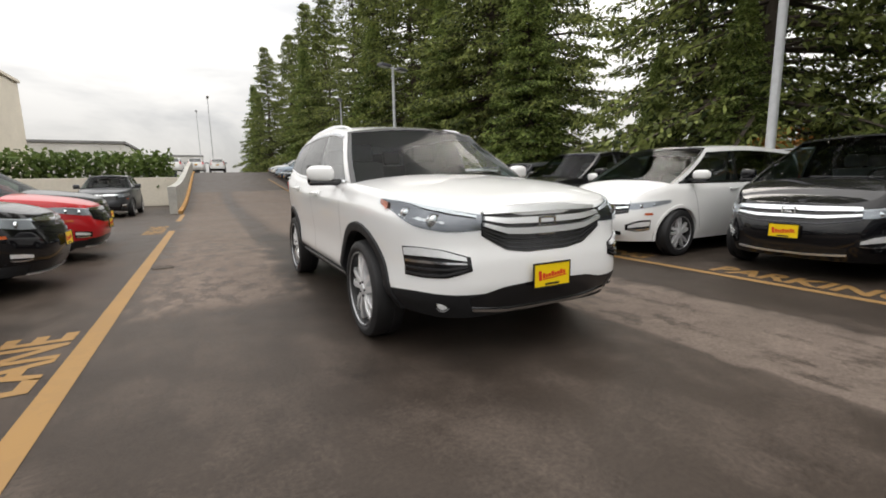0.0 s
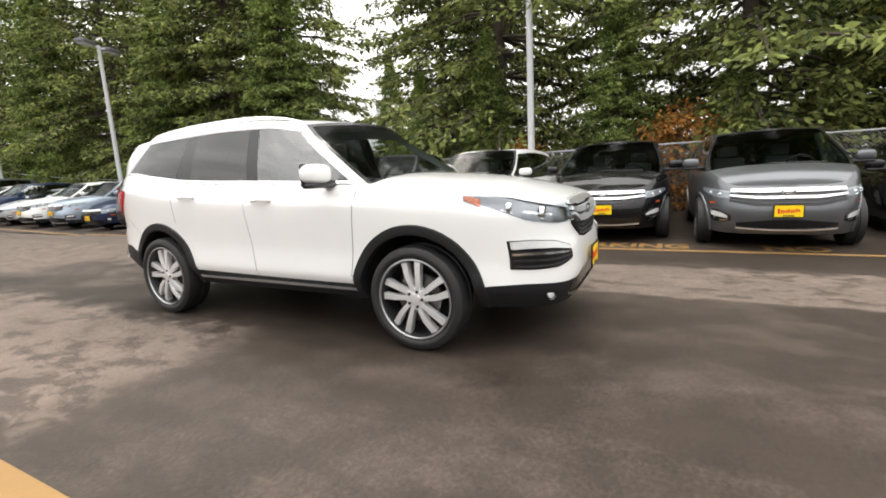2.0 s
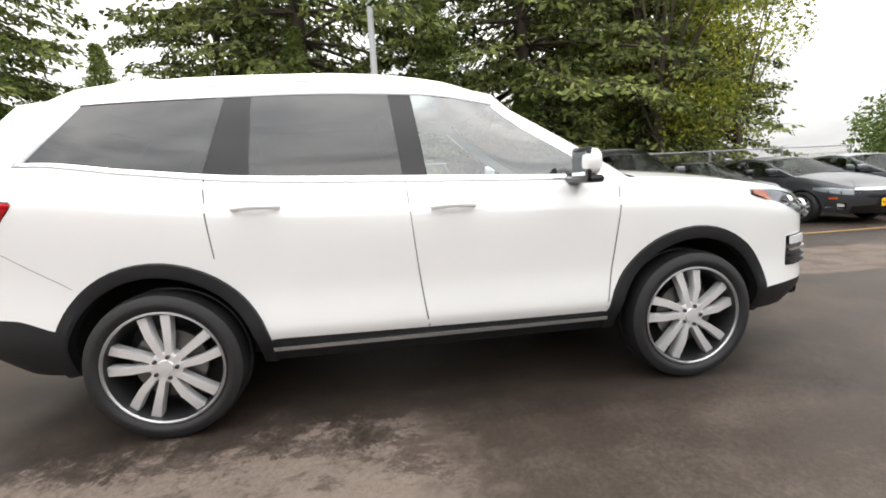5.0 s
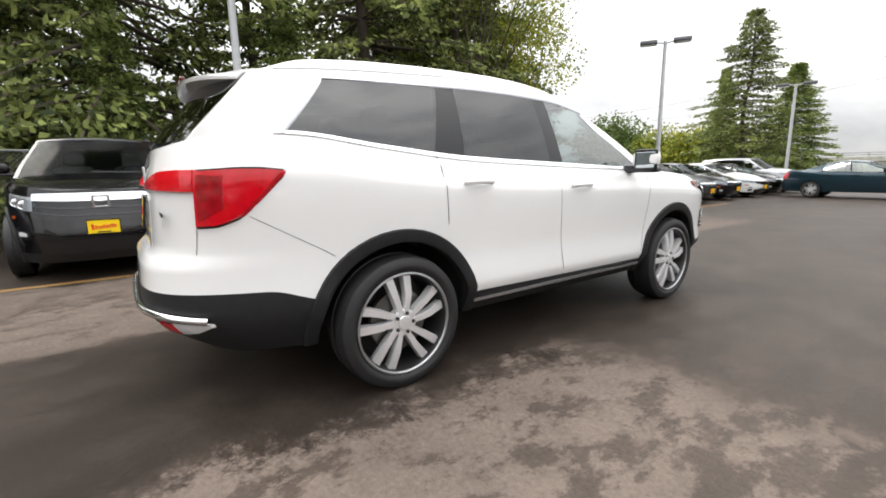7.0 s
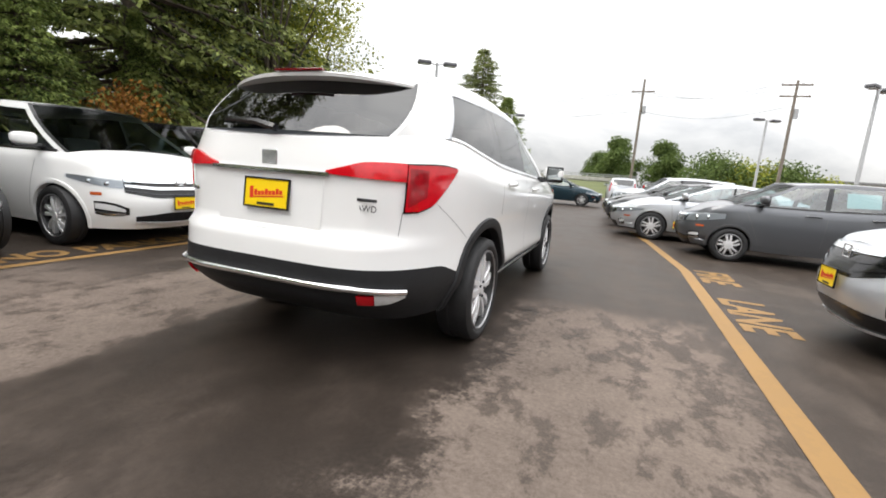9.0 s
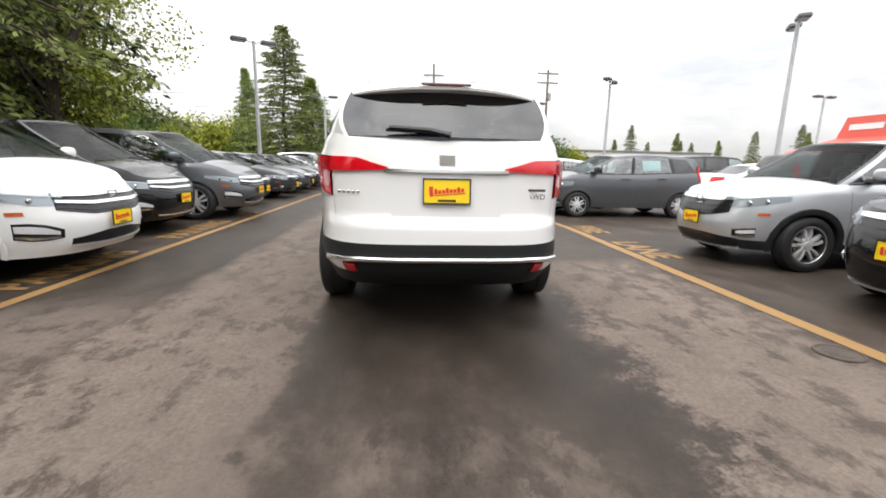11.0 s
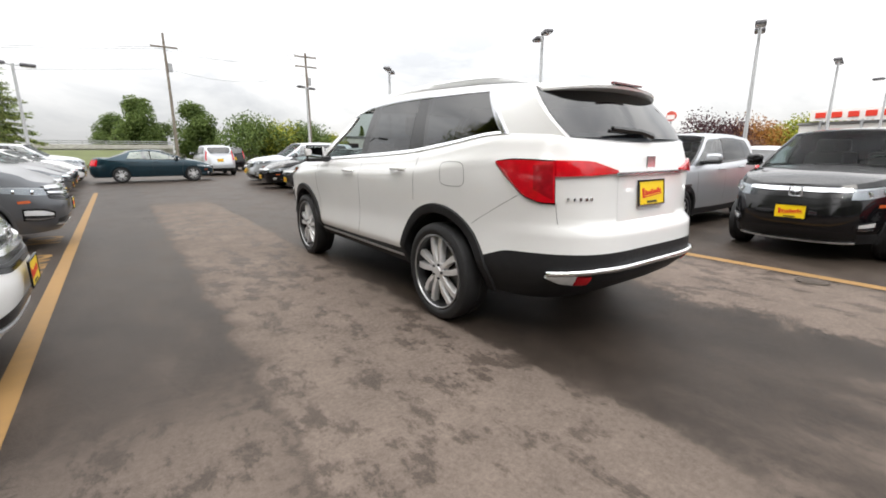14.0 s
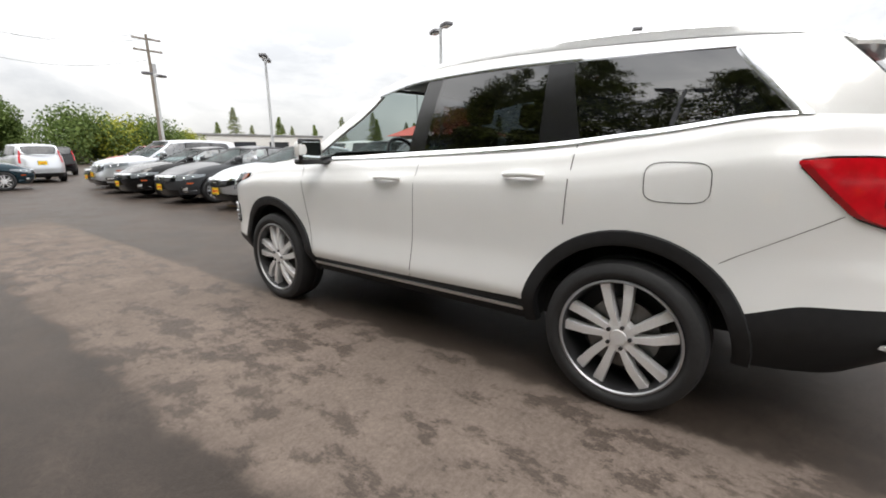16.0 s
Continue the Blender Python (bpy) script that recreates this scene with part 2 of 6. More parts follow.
class Shell:
    """The skin of a car body: level outlines up to the belt line, and a greenhouse above it."""

    def __init__(self, k):
        self.k, self.rim = k, []
        self.top, self.clad, self.wide = spl(k["top"]), spl(k["clad"]), spl(k["wide"])
        self.fp, self.rp = spl(k["front"]), spl(k["rear"])
        self.roofz, self.roofw = spl(k["roofz"]), spl(k["roofw"])
        n = 900
        th = [math.pi / 2 - math.pi * i / n for i in range(n + 1)]
        pts = [Vector(self.at(a, 0.75)) for a in th]
        run = [0.0]
        for p, q in zip(pts, pts[1:]):
            run.append(run[-1] + (q - p).length)
        self.th, self.run, self.pts, self.length = th, run, pts, run[-1]

    def sill(self):
        return self.k["sill"]

    def base(self, a):
        s, c = math.sin(a), max(0.0, math.cos(a))
        n = self.k["nf"] if s > 0 else self.k["nr"]
        ex, ey = c ** (2 / n), math.copysign(abs(s) ** (2 / n), s)
        return ex, ey, ey * (self.k["F"] if s > 0 else -self.k["R"])

    def at(self, a, z):
        ex, ey, y0 = self.base(a)
        u = (z - self.k["sill"]) / (self.top(y0) - self.k["sill"])
        push = self.fp(z) if ey > 0 else -self.rp(z)
        return self.k["W"] * ex * self.wide(u), y0 + push * abs(ey) ** 5, z

    def angle(self, s):
        return float(np.interp(abs(s), self.run, self.th))

    def p(self, s, z, off=0.0):
        """The place at run s from the front's middle (negative: on the left), height z, off metres proud."""
        a = self.angle(s)
        q = Vector(self.at(a, z))
        if off:
            e = 0.01
            b = min(max(a, -math.pi / 2 + e), math.pi / 2 - e)
            t1 = Vector(self.at(b - e, z)) - Vector(self.at(b + e, z))
            t2 = Vector(self.at(b, z + e)) - Vector(self.at(b, z - e))
            q += t1.cross(t2).normalized() * -off if t1.cross(t2).dot(Vector(self.at(b, z))) < 0 else t1.cross(t2).normalized() * off
        return Vector((-q.x, q.y, q.z)) if s < 0 else q

    def sy(self, y):
        """The run at which the side passes y."""
        ys = [p.y for p in self.pts]
        return float(np.interp(-y, [-v for v in ys], self.run))

    def sx(self, x, front=True):
        half = [(p.x, r) for p, r in zip(self.pts, self.run) if (p.y > 0) == front and p.x <= abs(x) + 1e-6]
        r = max(v[1] for v in half) if front else min(v[1] for v in half)
        return math.copysign(r, x) if x else r

    def shoulder(self, y):
        """Where the body's upper edge passes y: its half width and height."""
        if not self.rim:
            for i in range(1, 700):
                a = math.pi / 2 - math.pi * i / 700
                self.rim.append(self.at(a, self.top(self.base(a)[2]) - 1e-6))
            self.rim_y = [-q[1] for q in self.rim]
        return tuple(float(np.interp(-y, self.rim_y, [q[j] for q in self.rim])) for j in (0, 2))

    def g(self, y, v, off=0.0):
        """On the greenhouse's right side: y along the car, v from belt (0) to roof edge (1)."""
        (xb, z0), z1 = self.shoulder(y), self.roofz(y)
        xb -= 0.002
        return Vector((lerp(xb, self.roofw(y), 0.62 * v + 0.38 * v * v) + off, y, lerp(z0, z1, v)))


def skin(sh, s0, s1, lo, hi, off=0.004, depth=0.02, ns=12, nz=5):
    """A panel laid on the lower body from run s0 to s1, between heights lo and hi (numbers or lists along it), with turned-in edges."""
    lo = [lo, lo] if isinstance(lo, (int, float)) else lo
    hi = [hi, hi] if isinstance(hi, (int, float)) else hi
    verts = []
    for i in range(ns):
        t = i / (ns - 1)
        a = float(np.interp(t, np.linspace(0, 1, len(lo)), lo))
        b = float(np.interp(t, np.linspace(0, 1, len(hi)), hi))
        for j in range(nz):
            verts.append(sh.p(lerp(s0, s1, t), lerp(a, b, j / (nz - 1)), off))
    faces = quads(ns, nz)
    if depth:
        ring = [i * nz for i in range(ns)] + [(ns - 1) * nz + j for j in range(1, nz)] + [i * nz + nz - 1 for i in range(ns - 2, -1, -1)] + [j for j in range(nz - 2, 0, -1)]
        k = len(verts)
        mid = sum((Vector(v) for v in verts), Vector()) / len(verts)
        for r in ring:
            v = Vector(verts[r])
            n = Vector((v.x * 0.6, v.y, 0)).normalized()
            verts.append(v - n * depth)
        m = len(ring)
        faces += [(ring[i], ring[(i + 1) % m], k + (i + 1) % m, k + i) for i in range(m)]
    return verts, faces


def pane(sh, ya, yb, v0, v1, off=0.0, nu=8, nv=8, thick=0.0):
    """A patch of the greenhouse's side between the lines ya(v) and yb(v)."""
    verts = [sh.g(lerp(ya(v), yb(v), i / (nu - 1)), v, off) for i in range(nu) for v in [lerp(v0, v1, j / (nv - 1)) for j in range(nv)]]
    faces = quads(nu, nv)
    if thick:
        k = len(verts)
        verts += [Vector((p.x - thick, p.y, p.z)) for p in verts]
        faces += [tuple(i + k for i in reversed(q)) for q in faces]
        ring = [i * nv for i in range(nu)] + [(nu - 1) * nv + j for j in range(1, nv)] + [i * nv + nv - 1 for i in range(nu - 2, -1, -1)] + [j for j in range(nv - 2, 0, -1)]
        m = len(ring)
        faces += [(ring[i], ring[(i + 1) % m], k + ring[(i + 1) % m], k + ring[i]) for i in range(m)]
    return verts, faces


def across(sh, edge, bulge, v0, v1, w=1.0, off=0.0, nu=17, nv=7, rise=0.0):
    """A screen between the right line edge(v) and its mirror image, bowed by bulge."""
    verts = []
    for i in range(nu):
        a = lerp(-w, w, i / (nu - 1))
        for j in range(nv):
            v = lerp(v0, v1, j / (nv - 1))
            p = sh.g(edge(v), v)
            verts.append((p.x * a, p.y + (bulge + off) * (1 - a * a) + (off if off else 0), p.z + rise * (1 - a * a) * v))
    return verts, quads(nu, nv)


def line_on(sh, pts, width=0.006, off=0.0015):
    """A thin seam along (y, z) points of the right side."""
    verts, faces = [], []
    for i, (y, z) in enumerate(pts):
        a, b = pts[max(0, i - 1)], pts[min(len(pts) - 1, i + 1)]
        d = Vector((b[0] - a[0], b[1] - a[1])).normalized() * width / 2
        for sgn in (1, -1):
            yy, zz = y - d.y * sgn, z + d.x * sgn
            verts.append(sh.p(sh.sy(yy), zz, off))
    faces = [(2 * i, 2 * i + 1, 2 * i + 3, 2 * i + 2) for i in range(len(pts) - 1)]
    return verts, faces


def along(a, b, n=10):
    return [(lerp(a[0], b[0], i / (n - 1)), lerp(a[1], b[1], i / (n - 1))) for i in range(n)]


def wheel(parent, x, y, r, rim, width, style, right, fine):
    """A tyre on an alloy rim, its face towards +x (turned for the other side)."""
    w = new("wheel")
    w.parent = parent
    w.matrix_local = pose(x, y, r, 0, 0, 0 if right else 180)
    h = width / 2
    part("tyre", lathe([(-h * 0.6, rim * 0.98), (-h, rim + 0.03), (-h * 1.02, (rim + r) / 2), (-h * 0.86, r - 0.012), (-h * 0.5, r), (-h * 0.2, r), (-h * 0.18, r - 0.008), (h * 0.18, r - 0.008),
                        (h * 0.2, r), (h * 0.5, r), (h * 0.86, r - 0.012), (h * 1.02, (rim + r) / 2), (h, rim + 0.03), (h * 0.9, rim + 0.012), (h * 0.8, rim)], 56), RUBBER, w)
    face = h - 0.03
    rimo = part("rim", merged(lathe([(h * 0.8, rim + 0.004), (h * 0.93, rim + 0.006), (h * 0.95, rim - 0.003), (h * 0.88, rim - 0.009)], 56)), RIMLIP, w)
    part("barrel", lathe([(h * 0.885, rim - 0.008), (h * 0.6, rim - 0.02), (-h * 0.7, rim - 0.03), (-h * 0.7, 0.02)], 32), BARREL, w)
    part("brake_disc", lathe([(0.0, 0.05), (0.03, 0.06), (0.03, rim * 0.62), (0.0, rim * 0.62)], 32), STEEL, w)
    arms = []
    n, split = style
    for i in range(n):
        for sgn in ((-1, 1) if split else (0,)):
            a0, a1 = 2 * math.pi * i / n + sgn * 0.30 + 0.28, 2 * math.pi * i / n + sgn * 0.205 + 0.42
            w0, w1 = (0.017, 0.028) if split else (0.03, 0.05)
            vs = []
            for t in (0.0, 0.5, 1.0):
                a, rr, ww, d = lerp(a0, a1, t) + 0.03 * math.sin(t * math.pi), lerp(0.055, rim - 0.01, t), lerp(w0, w1, t) * rim / 0.285, face + 0.012 * math.sin(t * math.pi) - 0.008 * t
                c, s = math.cos(a), math.sin(a)
                for side, dep in ((-1, 0.0), (-0.82, 0.0), (0.82, 0.0), (1, 0.0)):
                    vs.append((d - (0.012 if abs(side) == 1 else 0), rr * c - side * ww * s, rr * s + side * ww * c))
                for side in (1, -1):
                    vs.append((d - 0.05, rr * c - side * ww * 0.9 * s, rr * s + side * ww * 0.9 * c))
            fs = [(i0 * 6 + j, i0 * 6 + (j + 1) % 6, i0 * 6 + 6 + (j + 1) % 6, i0 * 6 + 6 + j) for i0 in range(2) for j in range(6)]
            arms.append((vs, [f[::-1] for f in fs]))
    hub = lathe([(face - 0.05, 0.085), (face - 0.004, 0.078), (face, 0.07), (face, 0.04), (face + 0.006, 0.036), (face + 0.008, 0.0)], 28)
    if not fine:
        part("spokes", merged(hub, *arms), MACHINED, rimo)
        return w
    for arm in arms:
        part("spoke", arm, MACHINED, rimo)
    part("hub", hub, MACHINED, rimo)
    for i in range(5):
        a = 2 * math.pi * i / 5
        part("lug_nut", moved(lathe([(face - 0.01, 0.011), (face + 0.012, 0.01), (face + 0.014, 0.0)], 6), Matrix.Translation((0, 0.056 * math.cos(a), 0.056 * math.sin(a)))), DARKALLOY, rimo)
    return w


def plate(parent, m, frame=True):
    """A yellow dealer plate in a dark frame, its lettering as bars; it faces -y before m."""
    p = part("plate", moved(box(-0.15, 0.15, -0.006, 0, -0.075, 0.075), m), YELLOW, parent, "yellow dealer plate with red and black print", smooth=0)
    if frame:
        rim = merged(box(-0.158, 0.158, -0.01, 0.002, 0.075, 0.085), box(-0.158, 0.158, -0.01, 0.002, -0.085, -0.075), box(-0.158, -0.15, -0.01, 0.002, -0.075, 0.075), box(0.15, 0.158, -0.01, 0.002, -0.075, 0.075))
        part("plate_frame", moved(rim, m), TRIM, p, smooth=0)
    tilt = Matrix.Rotation(radians(-5), 4, "Y")
    bars = [box(-0.115, -0.09, -0.008, -0.005, -0.025, 0.04)]
    for i in range(8):
        bars.append(box(-0.082 + i * 0.025, -0.062 + i * 0.025, -0.008, -0.005, -0.012, 0.012 + 0.01 * (i % 3 == 0)))
    bars.append(box(-0.085, 0.12, -0.008, -0.005, -0.024, -0.017))
    part("print", moved(moved(merged(*bars), tilt), m), INKRED, p, smooth=0)
    part("print", moved(box(-0.06, 0.06, -0.008, -0.005, -0.068, -0.053), m), INKBLACK, p, smooth=0)
    return p


def seat_shape():
    return merged(box(-0.24, 0.24, -0.28, 0.26, 0.0, 0.16, 0.05), moved(box(-0.24, 0.24, -0.07, 0.07, 0.0, 0.62, 0.06), pose(0, -0.26, 0.1, 12, 0, 0)), moved(box(-0.13, 0.13, -0.05, 0.05, 0.0, 0.19, 0.045), pose(0, -0.40, 0.72, 8, 0, 0)))


def make_car(name, label, k, coat, open_left=False):
    """A whole car standing on z = 0, its front towards +y."""
    sh = Shell(k)
    root = tagged(new(name), label, k.get("category", "car"))
    res = k.get("res", 1.0)
    F, R, W, sill = k["F"], k["R"], k["W"], k["sill"]
    ax = k["axles"]
    wr, arch = k["wheel_r"], k["arch"]
    # lower body in rows; the lowest rows are the unpainted cladding
    N = int(110 * res)
    rows_lo, rows_hi = 4, int(18 * res)
    S = [sh.length * i / N for i in range(N + 1)]
    cols = []
    for s in S:
        a = sh.angle(s)
        y0 = sh.base(a)[2]
        zc, zt = sh.clad(y0), sh.top(y0)
        cols.append([sh.at(a, z) for z in [lerp(sill, zc, j / rows_lo) for j in range(rows_lo)] + [lerp(zc, zt, j / rows_hi) for j in range(rows_hi + 1)]])
    nr_ = rows_lo + rows_hi + 1
    loop = cols + [[(-x, y, z) for x, y, z in c] for c in cols[-2:0:-1]]
    m = len(loop)

    def ring_mesh(j0, j1, mat, nm, lab=""):
        bm = bmesh.new()
        vs = [[bm.verts.new(loop[i][j]) for j in range(j0, j1 + 1)] for i in range(m)]
        for i in range(m):
            for j in range(j1 - j0):
                q = (vs[i][j], vs[i][j + 1], vs[(i + 1) % m][j + 1], vs[(i + 1) % m][j])
                c = sum((v.co for v in q), Vector()) / 4
                if any(math.hypot(c.y - ay, c.z - wr) < arch for ay in ax):
                    continue
                bm.faces.new(q)
        for v in list(bm.verts):
            if not v.link_faces:
                bm.verts.remove(v)
                continue
            if v.is_boundary and abs(v.co.x) > W * 0.6:
                for ay in ax:
                    d = Vector((0, v.co.y - ay, v.co.z - wr))
                    if abs(d.length - arch) < 0.075 / res and v.co.z > sill + 0.01:
                        d = d.normalized() * arch
                        v.co.y, v.co.z = ay + d.y, wr + d.z
        return part(nm, from_bm(bm), mat, root, lab)

    ring_mesh(rows_lo, nr_ - 1, coat, "body")
    ring_mesh(0, rows_lo, CLAD if k.get("cladding", True) else coat, "lower_body")
    # bonnet and rear deck, laid between the left and right shoulder lines
    edge = [c[-1] for c in cols]
    crown = spl(k["crown"])

    def cap(i0, i1, dz=0.0, nx=15):
        vs = []
        for i in range(i0, i1):
            x, y, z = edge[i]
            for j in range(nx):
                a = lerp(1, -1, j / (nx - 1))
                vs.append((x * a, y, z + dz + crown(y) * (1 - a * a) ** 0.8))
        return vs, quads(i1 - i0, nx, True)

    ia = next(i for i, e in enumerate(edge) if e[1] < k["A"][0] + 0.02)
    ib = next(i for i, e in enumerate(edge) if e[1] < k["D"][0] + 0.1)
    part("bonnet", cap(0, ia), coat, root)
    part("tail_deck", cap(ib, len(edge)), coat, root)
    part("cabin_floor", cap(ia - 1, ib + 1, -0.30), INTERIOR, root)
    # greenhouse
    A, D = k["A"], k["D"]
    fa, fd = (lambda v: lerp(A[0], A[1], v)), (lambda v: lerp(D[0], D[1], v))
    pw, vt = k["pillar"], k["vtop"]
    cuts = k["panes"]  # (front line bottom/top, rear line bottom/top, glass) from front to rear
    fr = lambda v: fa(v) - pw
    edges = [(fa, fr)]
    for c0, c1 in zip(cuts, cuts[1:]):
        edges.append(((lambda v, c=c0: lerp(*c[1], v / vt)), (lambda v, c=c1: lerp(*c[0], v / vt))))
    rear_line = lambda v: lerp(*cuts[-1][1], min(1, v / vt))
    for n_, (e0, e1) in enumerate(edges):
        bit = pane(sh, e0, e1, 0.0, vt, 0.003 if n_ else 0, nu=4, nv=8, thick=0.03)
        for q in (bit, mirrored(bit)):
            part("pillar", q, coat if n_ == 0 else TRIM, root)
    dpil = pane(sh, rear_line, fd, 0.0, 1.0, nu=10, nv=10)
    for q in (dpil, mirrored(dpil)):
        part("rear_pillar", q, coat, root)
    top_f = lambda v: fa(v) - 0.0
    rail = pane(sh, lambda v: rear_line(vt), top_f, vt, 1.0, nu=40, nv=5)
    for q in (rail, mirrored(rail)):
        part("roof_side", q, coat, root)
    ys = [lerp(A[1], D[1], i / 29) for i in range(30)]
    rc = spl(k["roofcrown"])
    roof = []
    for y in ys:
        p = sh.g(y, 1.0)
        for j in range(17):
            a = lerp(1, -1, j / 16)
            bow = (k["bow_f"] * max(0, 1 - (A[1] - y) / 0.35) + k["bow_r"] * max(0, 1 - (y - D[1]) / 0.35)) * (1 - a * a)
            roof.append((p.x * a, y + bow, p.z + rc(y) * (1 - abs(a) ** 2.2)))
    part("roof", (roof, quads(30, 17, True)), coat, root)
    part("windscreen", across(sh, fa, k["bow_f"], 0.03, 0.97, 0.95, 0.003, rise=rc(A[1])), SHIELD, root, "tinted windscreen")
    edge_w = merged(across(sh, fa, k["bow_f"], 0.97, 1.0, 1.0, rise=rc(A[1]), nv=2))
    part("windscreen_surround", edge_w, TRIM, root)
    for a0, a1 in ((0.95, 1.0), (-1.0, -0.95)):
        vs = []
        for i in range(3):
            a = lerp(a0, a1, i / 2)
            for j in range(8):
                v = j / 7
                p = sh.g(fa(v), v)
                vs.append((p.x * a, p.y + k["bow_f"] * (1 - a * a), p.z + rc(A[1]) * (1 - a * a) * v))
        part("screen_pillar_trim", (vs, quads(3, 8)), TRIM, root)
    gw, g0, g1 = k["rear_glass"]
    part("rear_window", across(sh, fd, k["bow_r"], g0, g1, gw, -0.004, rise=rc(D[1]))[0:1] + (quads(17, 7, True),), k.get("rearglass_mat", PRIVACY), root, "dark tinted rear window")
    bits = [across(sh, fd, k["bow_r"], 0.0, g0, 1.0, 0, 17, 3, rc(D[1])), across(sh, fd, k["bow_r"], g1, 1.0, 1.0, 0, 17, 3, rc(D[1]))]
    for a0, a1 in ((gw, 1.0), (-1.0, -gw)):
        vs = []
        for i in range(4):
            a = lerp(a0, a1, i / 3)
            for j in range(9):
                v = lerp(g0, g1, j / 8)
                p = sh.g(fd(v), v)
                vs.append((p.x * a, p.y + k["bow_r"] * (1 - a * a), p.z + rc(D[1]) * (1 - a * a) * v))
        bits.append((vs, quads(4, 9)))
    bits = merged(*bits)
    part("tailgate_frame", (bits[0], [f[::-1] for f in bits[1]]), coat, root)
    ins = k.get("window_base", 0.02)
    for n_, c in enumerate(cuts):
        e0 = fr if n_ == 0 else (lambda v, c=c: lerp(*c[0], v / vt))
        e1 = lambda v, c=c: lerp(*c[1], v / vt)
        q = pane(sh, e0, e1, ins, vt, 0.004, nu=10, nv=8)
        part("side_window", q, c[2], root)
        if not (open_left and n_ == 0):
            part("side_window", mirrored(q), c[2], root)
    # belt moulding
    if k.get("belt_chrome", True):
        ends = fr(0), cuts[-1][1][0]
        vs = [sh.g(lerp(ends[0], ends[1], i / 39), v, o) for i in range(40) for v, o in ((-0.012, 0.004), (0.0, 0.014), (0.035, 0.012), (0.05, 0.004))]
        for q in ((vs, quads(40, 4)), mirrored((vs, quads(40, 4)))):
            part("belt_moulding", q, CHROME if k.get("belt_chrome") == 1 else TRIM, root, "slim chrome window moulding")
    if k.get("belt_chrome") == 1:
        bits_ = [sh.g(lerp(rear_line(vt) - 0.03, fr(vt) + 0.02, i / 39), v, o) for i in range(40) for v, o in ((vt - 0.005, 0.005), (vt + 0.01, 0.010), (vt + 0.05, 0.010), (vt + 0.065, 0.003))]
        up = [sh.g(rear_line(v) - d, v, o) for v in [lerp(0.0, vt + 0.05, i / 9) for i in range(10)] for d, o in ((-0.004, 0.005), (0.008, 0.011), (0.045, 0.011), (0.055, 0.003))]
        for q in ((bits_, quads(40, 4)), (up, quads(10, 4))):
            part("window_surround", q, BRIGHTTRIM, root, "bright side window surround")
            part("window_surround", mirrored(q), BRIGHTTRIM, root, "bright side window surround")
    # wheel wells and arch lips
    for ay in ax:
        n, well, lip = 28, [], []
        a0 = math.asin((sill - wr) / arch)
        for i in range(n + 1):
            a = lerp(a0, math.pi - a0, i / n)
            y, z = ay + arch * math.cos(a), wr + arch * math.sin(a)
            xo = sh.p(sh.sy(y), z).x
            well += [(xo - 0.004, y, z), (xo - 0.1, y, z), (0.45, y, z)]
            y2, z2 = ay + (arch + k["lip"]) * math.cos(a), wr + (arch + k["lip"]) * math.sin(a)
            x2 = sh.p(sh.sy(y2), z2).x
            yi, zi = ay + (arch - 0.03) * math.cos(a), wr + (arch - 0.03) * math.sin(a)
            lip += [(xo - 0.05, yi, zi), (xo + 0.012, yi, zi), (xo + 0.02, (y + yi) / 2, (z + zi) / 2), (x2 + 0.016, lerp(y, y2, 0.85), lerp(z, z2, 0.85)), (x2 - 0.004, y2, z2)]
        backs = [(0.45, ay + arch * math.cos(a), wr + arch * math.sin(a)) for a in [lerp(a0, math.pi - a0, i / n) for i in range(n + 1)]]
        wq = merged((well, quads(n + 1, 3)), (backs, [tuple(range(n + 1))]))
        for q in (wq, mirrored(wq)):
            part("wheel_well", q, WELL, root, smooth=0)
        if k["lip"]:
            lq = lip, quads(n + 1, 5, True)
            for q in (lq, mirrored(lq)):
                part("wheel_arch", q, CLAD if k.get("cladding", True) else coat, root, "black plastic wheel arch" if k.get("cladding", True) else "")
        for right in (True, False):
            wheel(root, k["track"] * (1 if right else -1), ay, wr, k["rim_r"], k["tyre_w"], k["spokes"], right, res > 1)
    part("underbody", box(-W * 0.74, W * 0.74, R + 0.8, F - 0.8, sill + 0.0, sill + 0.2), WELL, root, smooth=0)
    # mirrors
    my, mz = k["mirror"]
    mx = sh.g(my, 0.05).x
    for sgn in (1, -1):
        e = Matrix.Diagonal((sgn, 1, 1, 1))
        fix = (lambda q: q) if sgn == 1 else (lambda q: (q[0], [f[::-1] for f in q[1]]))
        bm = bmesh.new()
        bmesh.ops.create_uvsphere(bm, u_segments=20, v_segments=12, radius=1)
        for v in bm.verts:
            c = v.co
            c.x, c.y, c.z = (math.copysign(abs(t) ** 0.62, t) for t in c)
            c.x, c.y, c.z = c.x * 0.115, min(c.y, 0.999) * 0.075 * (1.0 if c.y > 0 else 0.45) - 0.02 * c.x, c.z * 0.07
        shell_q = from_bm(bm)
        part("mirror_shell", fix(moved(shell_q, e @ pose(mx + 0.175, my, mz + 0.038))), coat, root)
        low = merged(box(mx - 0.02, mx + 0.275, my - 0.036, my + 0.058, mz - 0.066, mz - 0.026, 0.014), box(mx + 0.10, mx + 0.284, my - 0.0385, my - 0.012, mz - 0.052, mz + 0.112, 0.012), box(mx - 0.02, mx + 0.08, my - 0.03, my + 0.05, mz - 0.07, mz - 0.01, 0.012))
        part("mirror_foot", fix(moved(low, e)), TRIM, root)
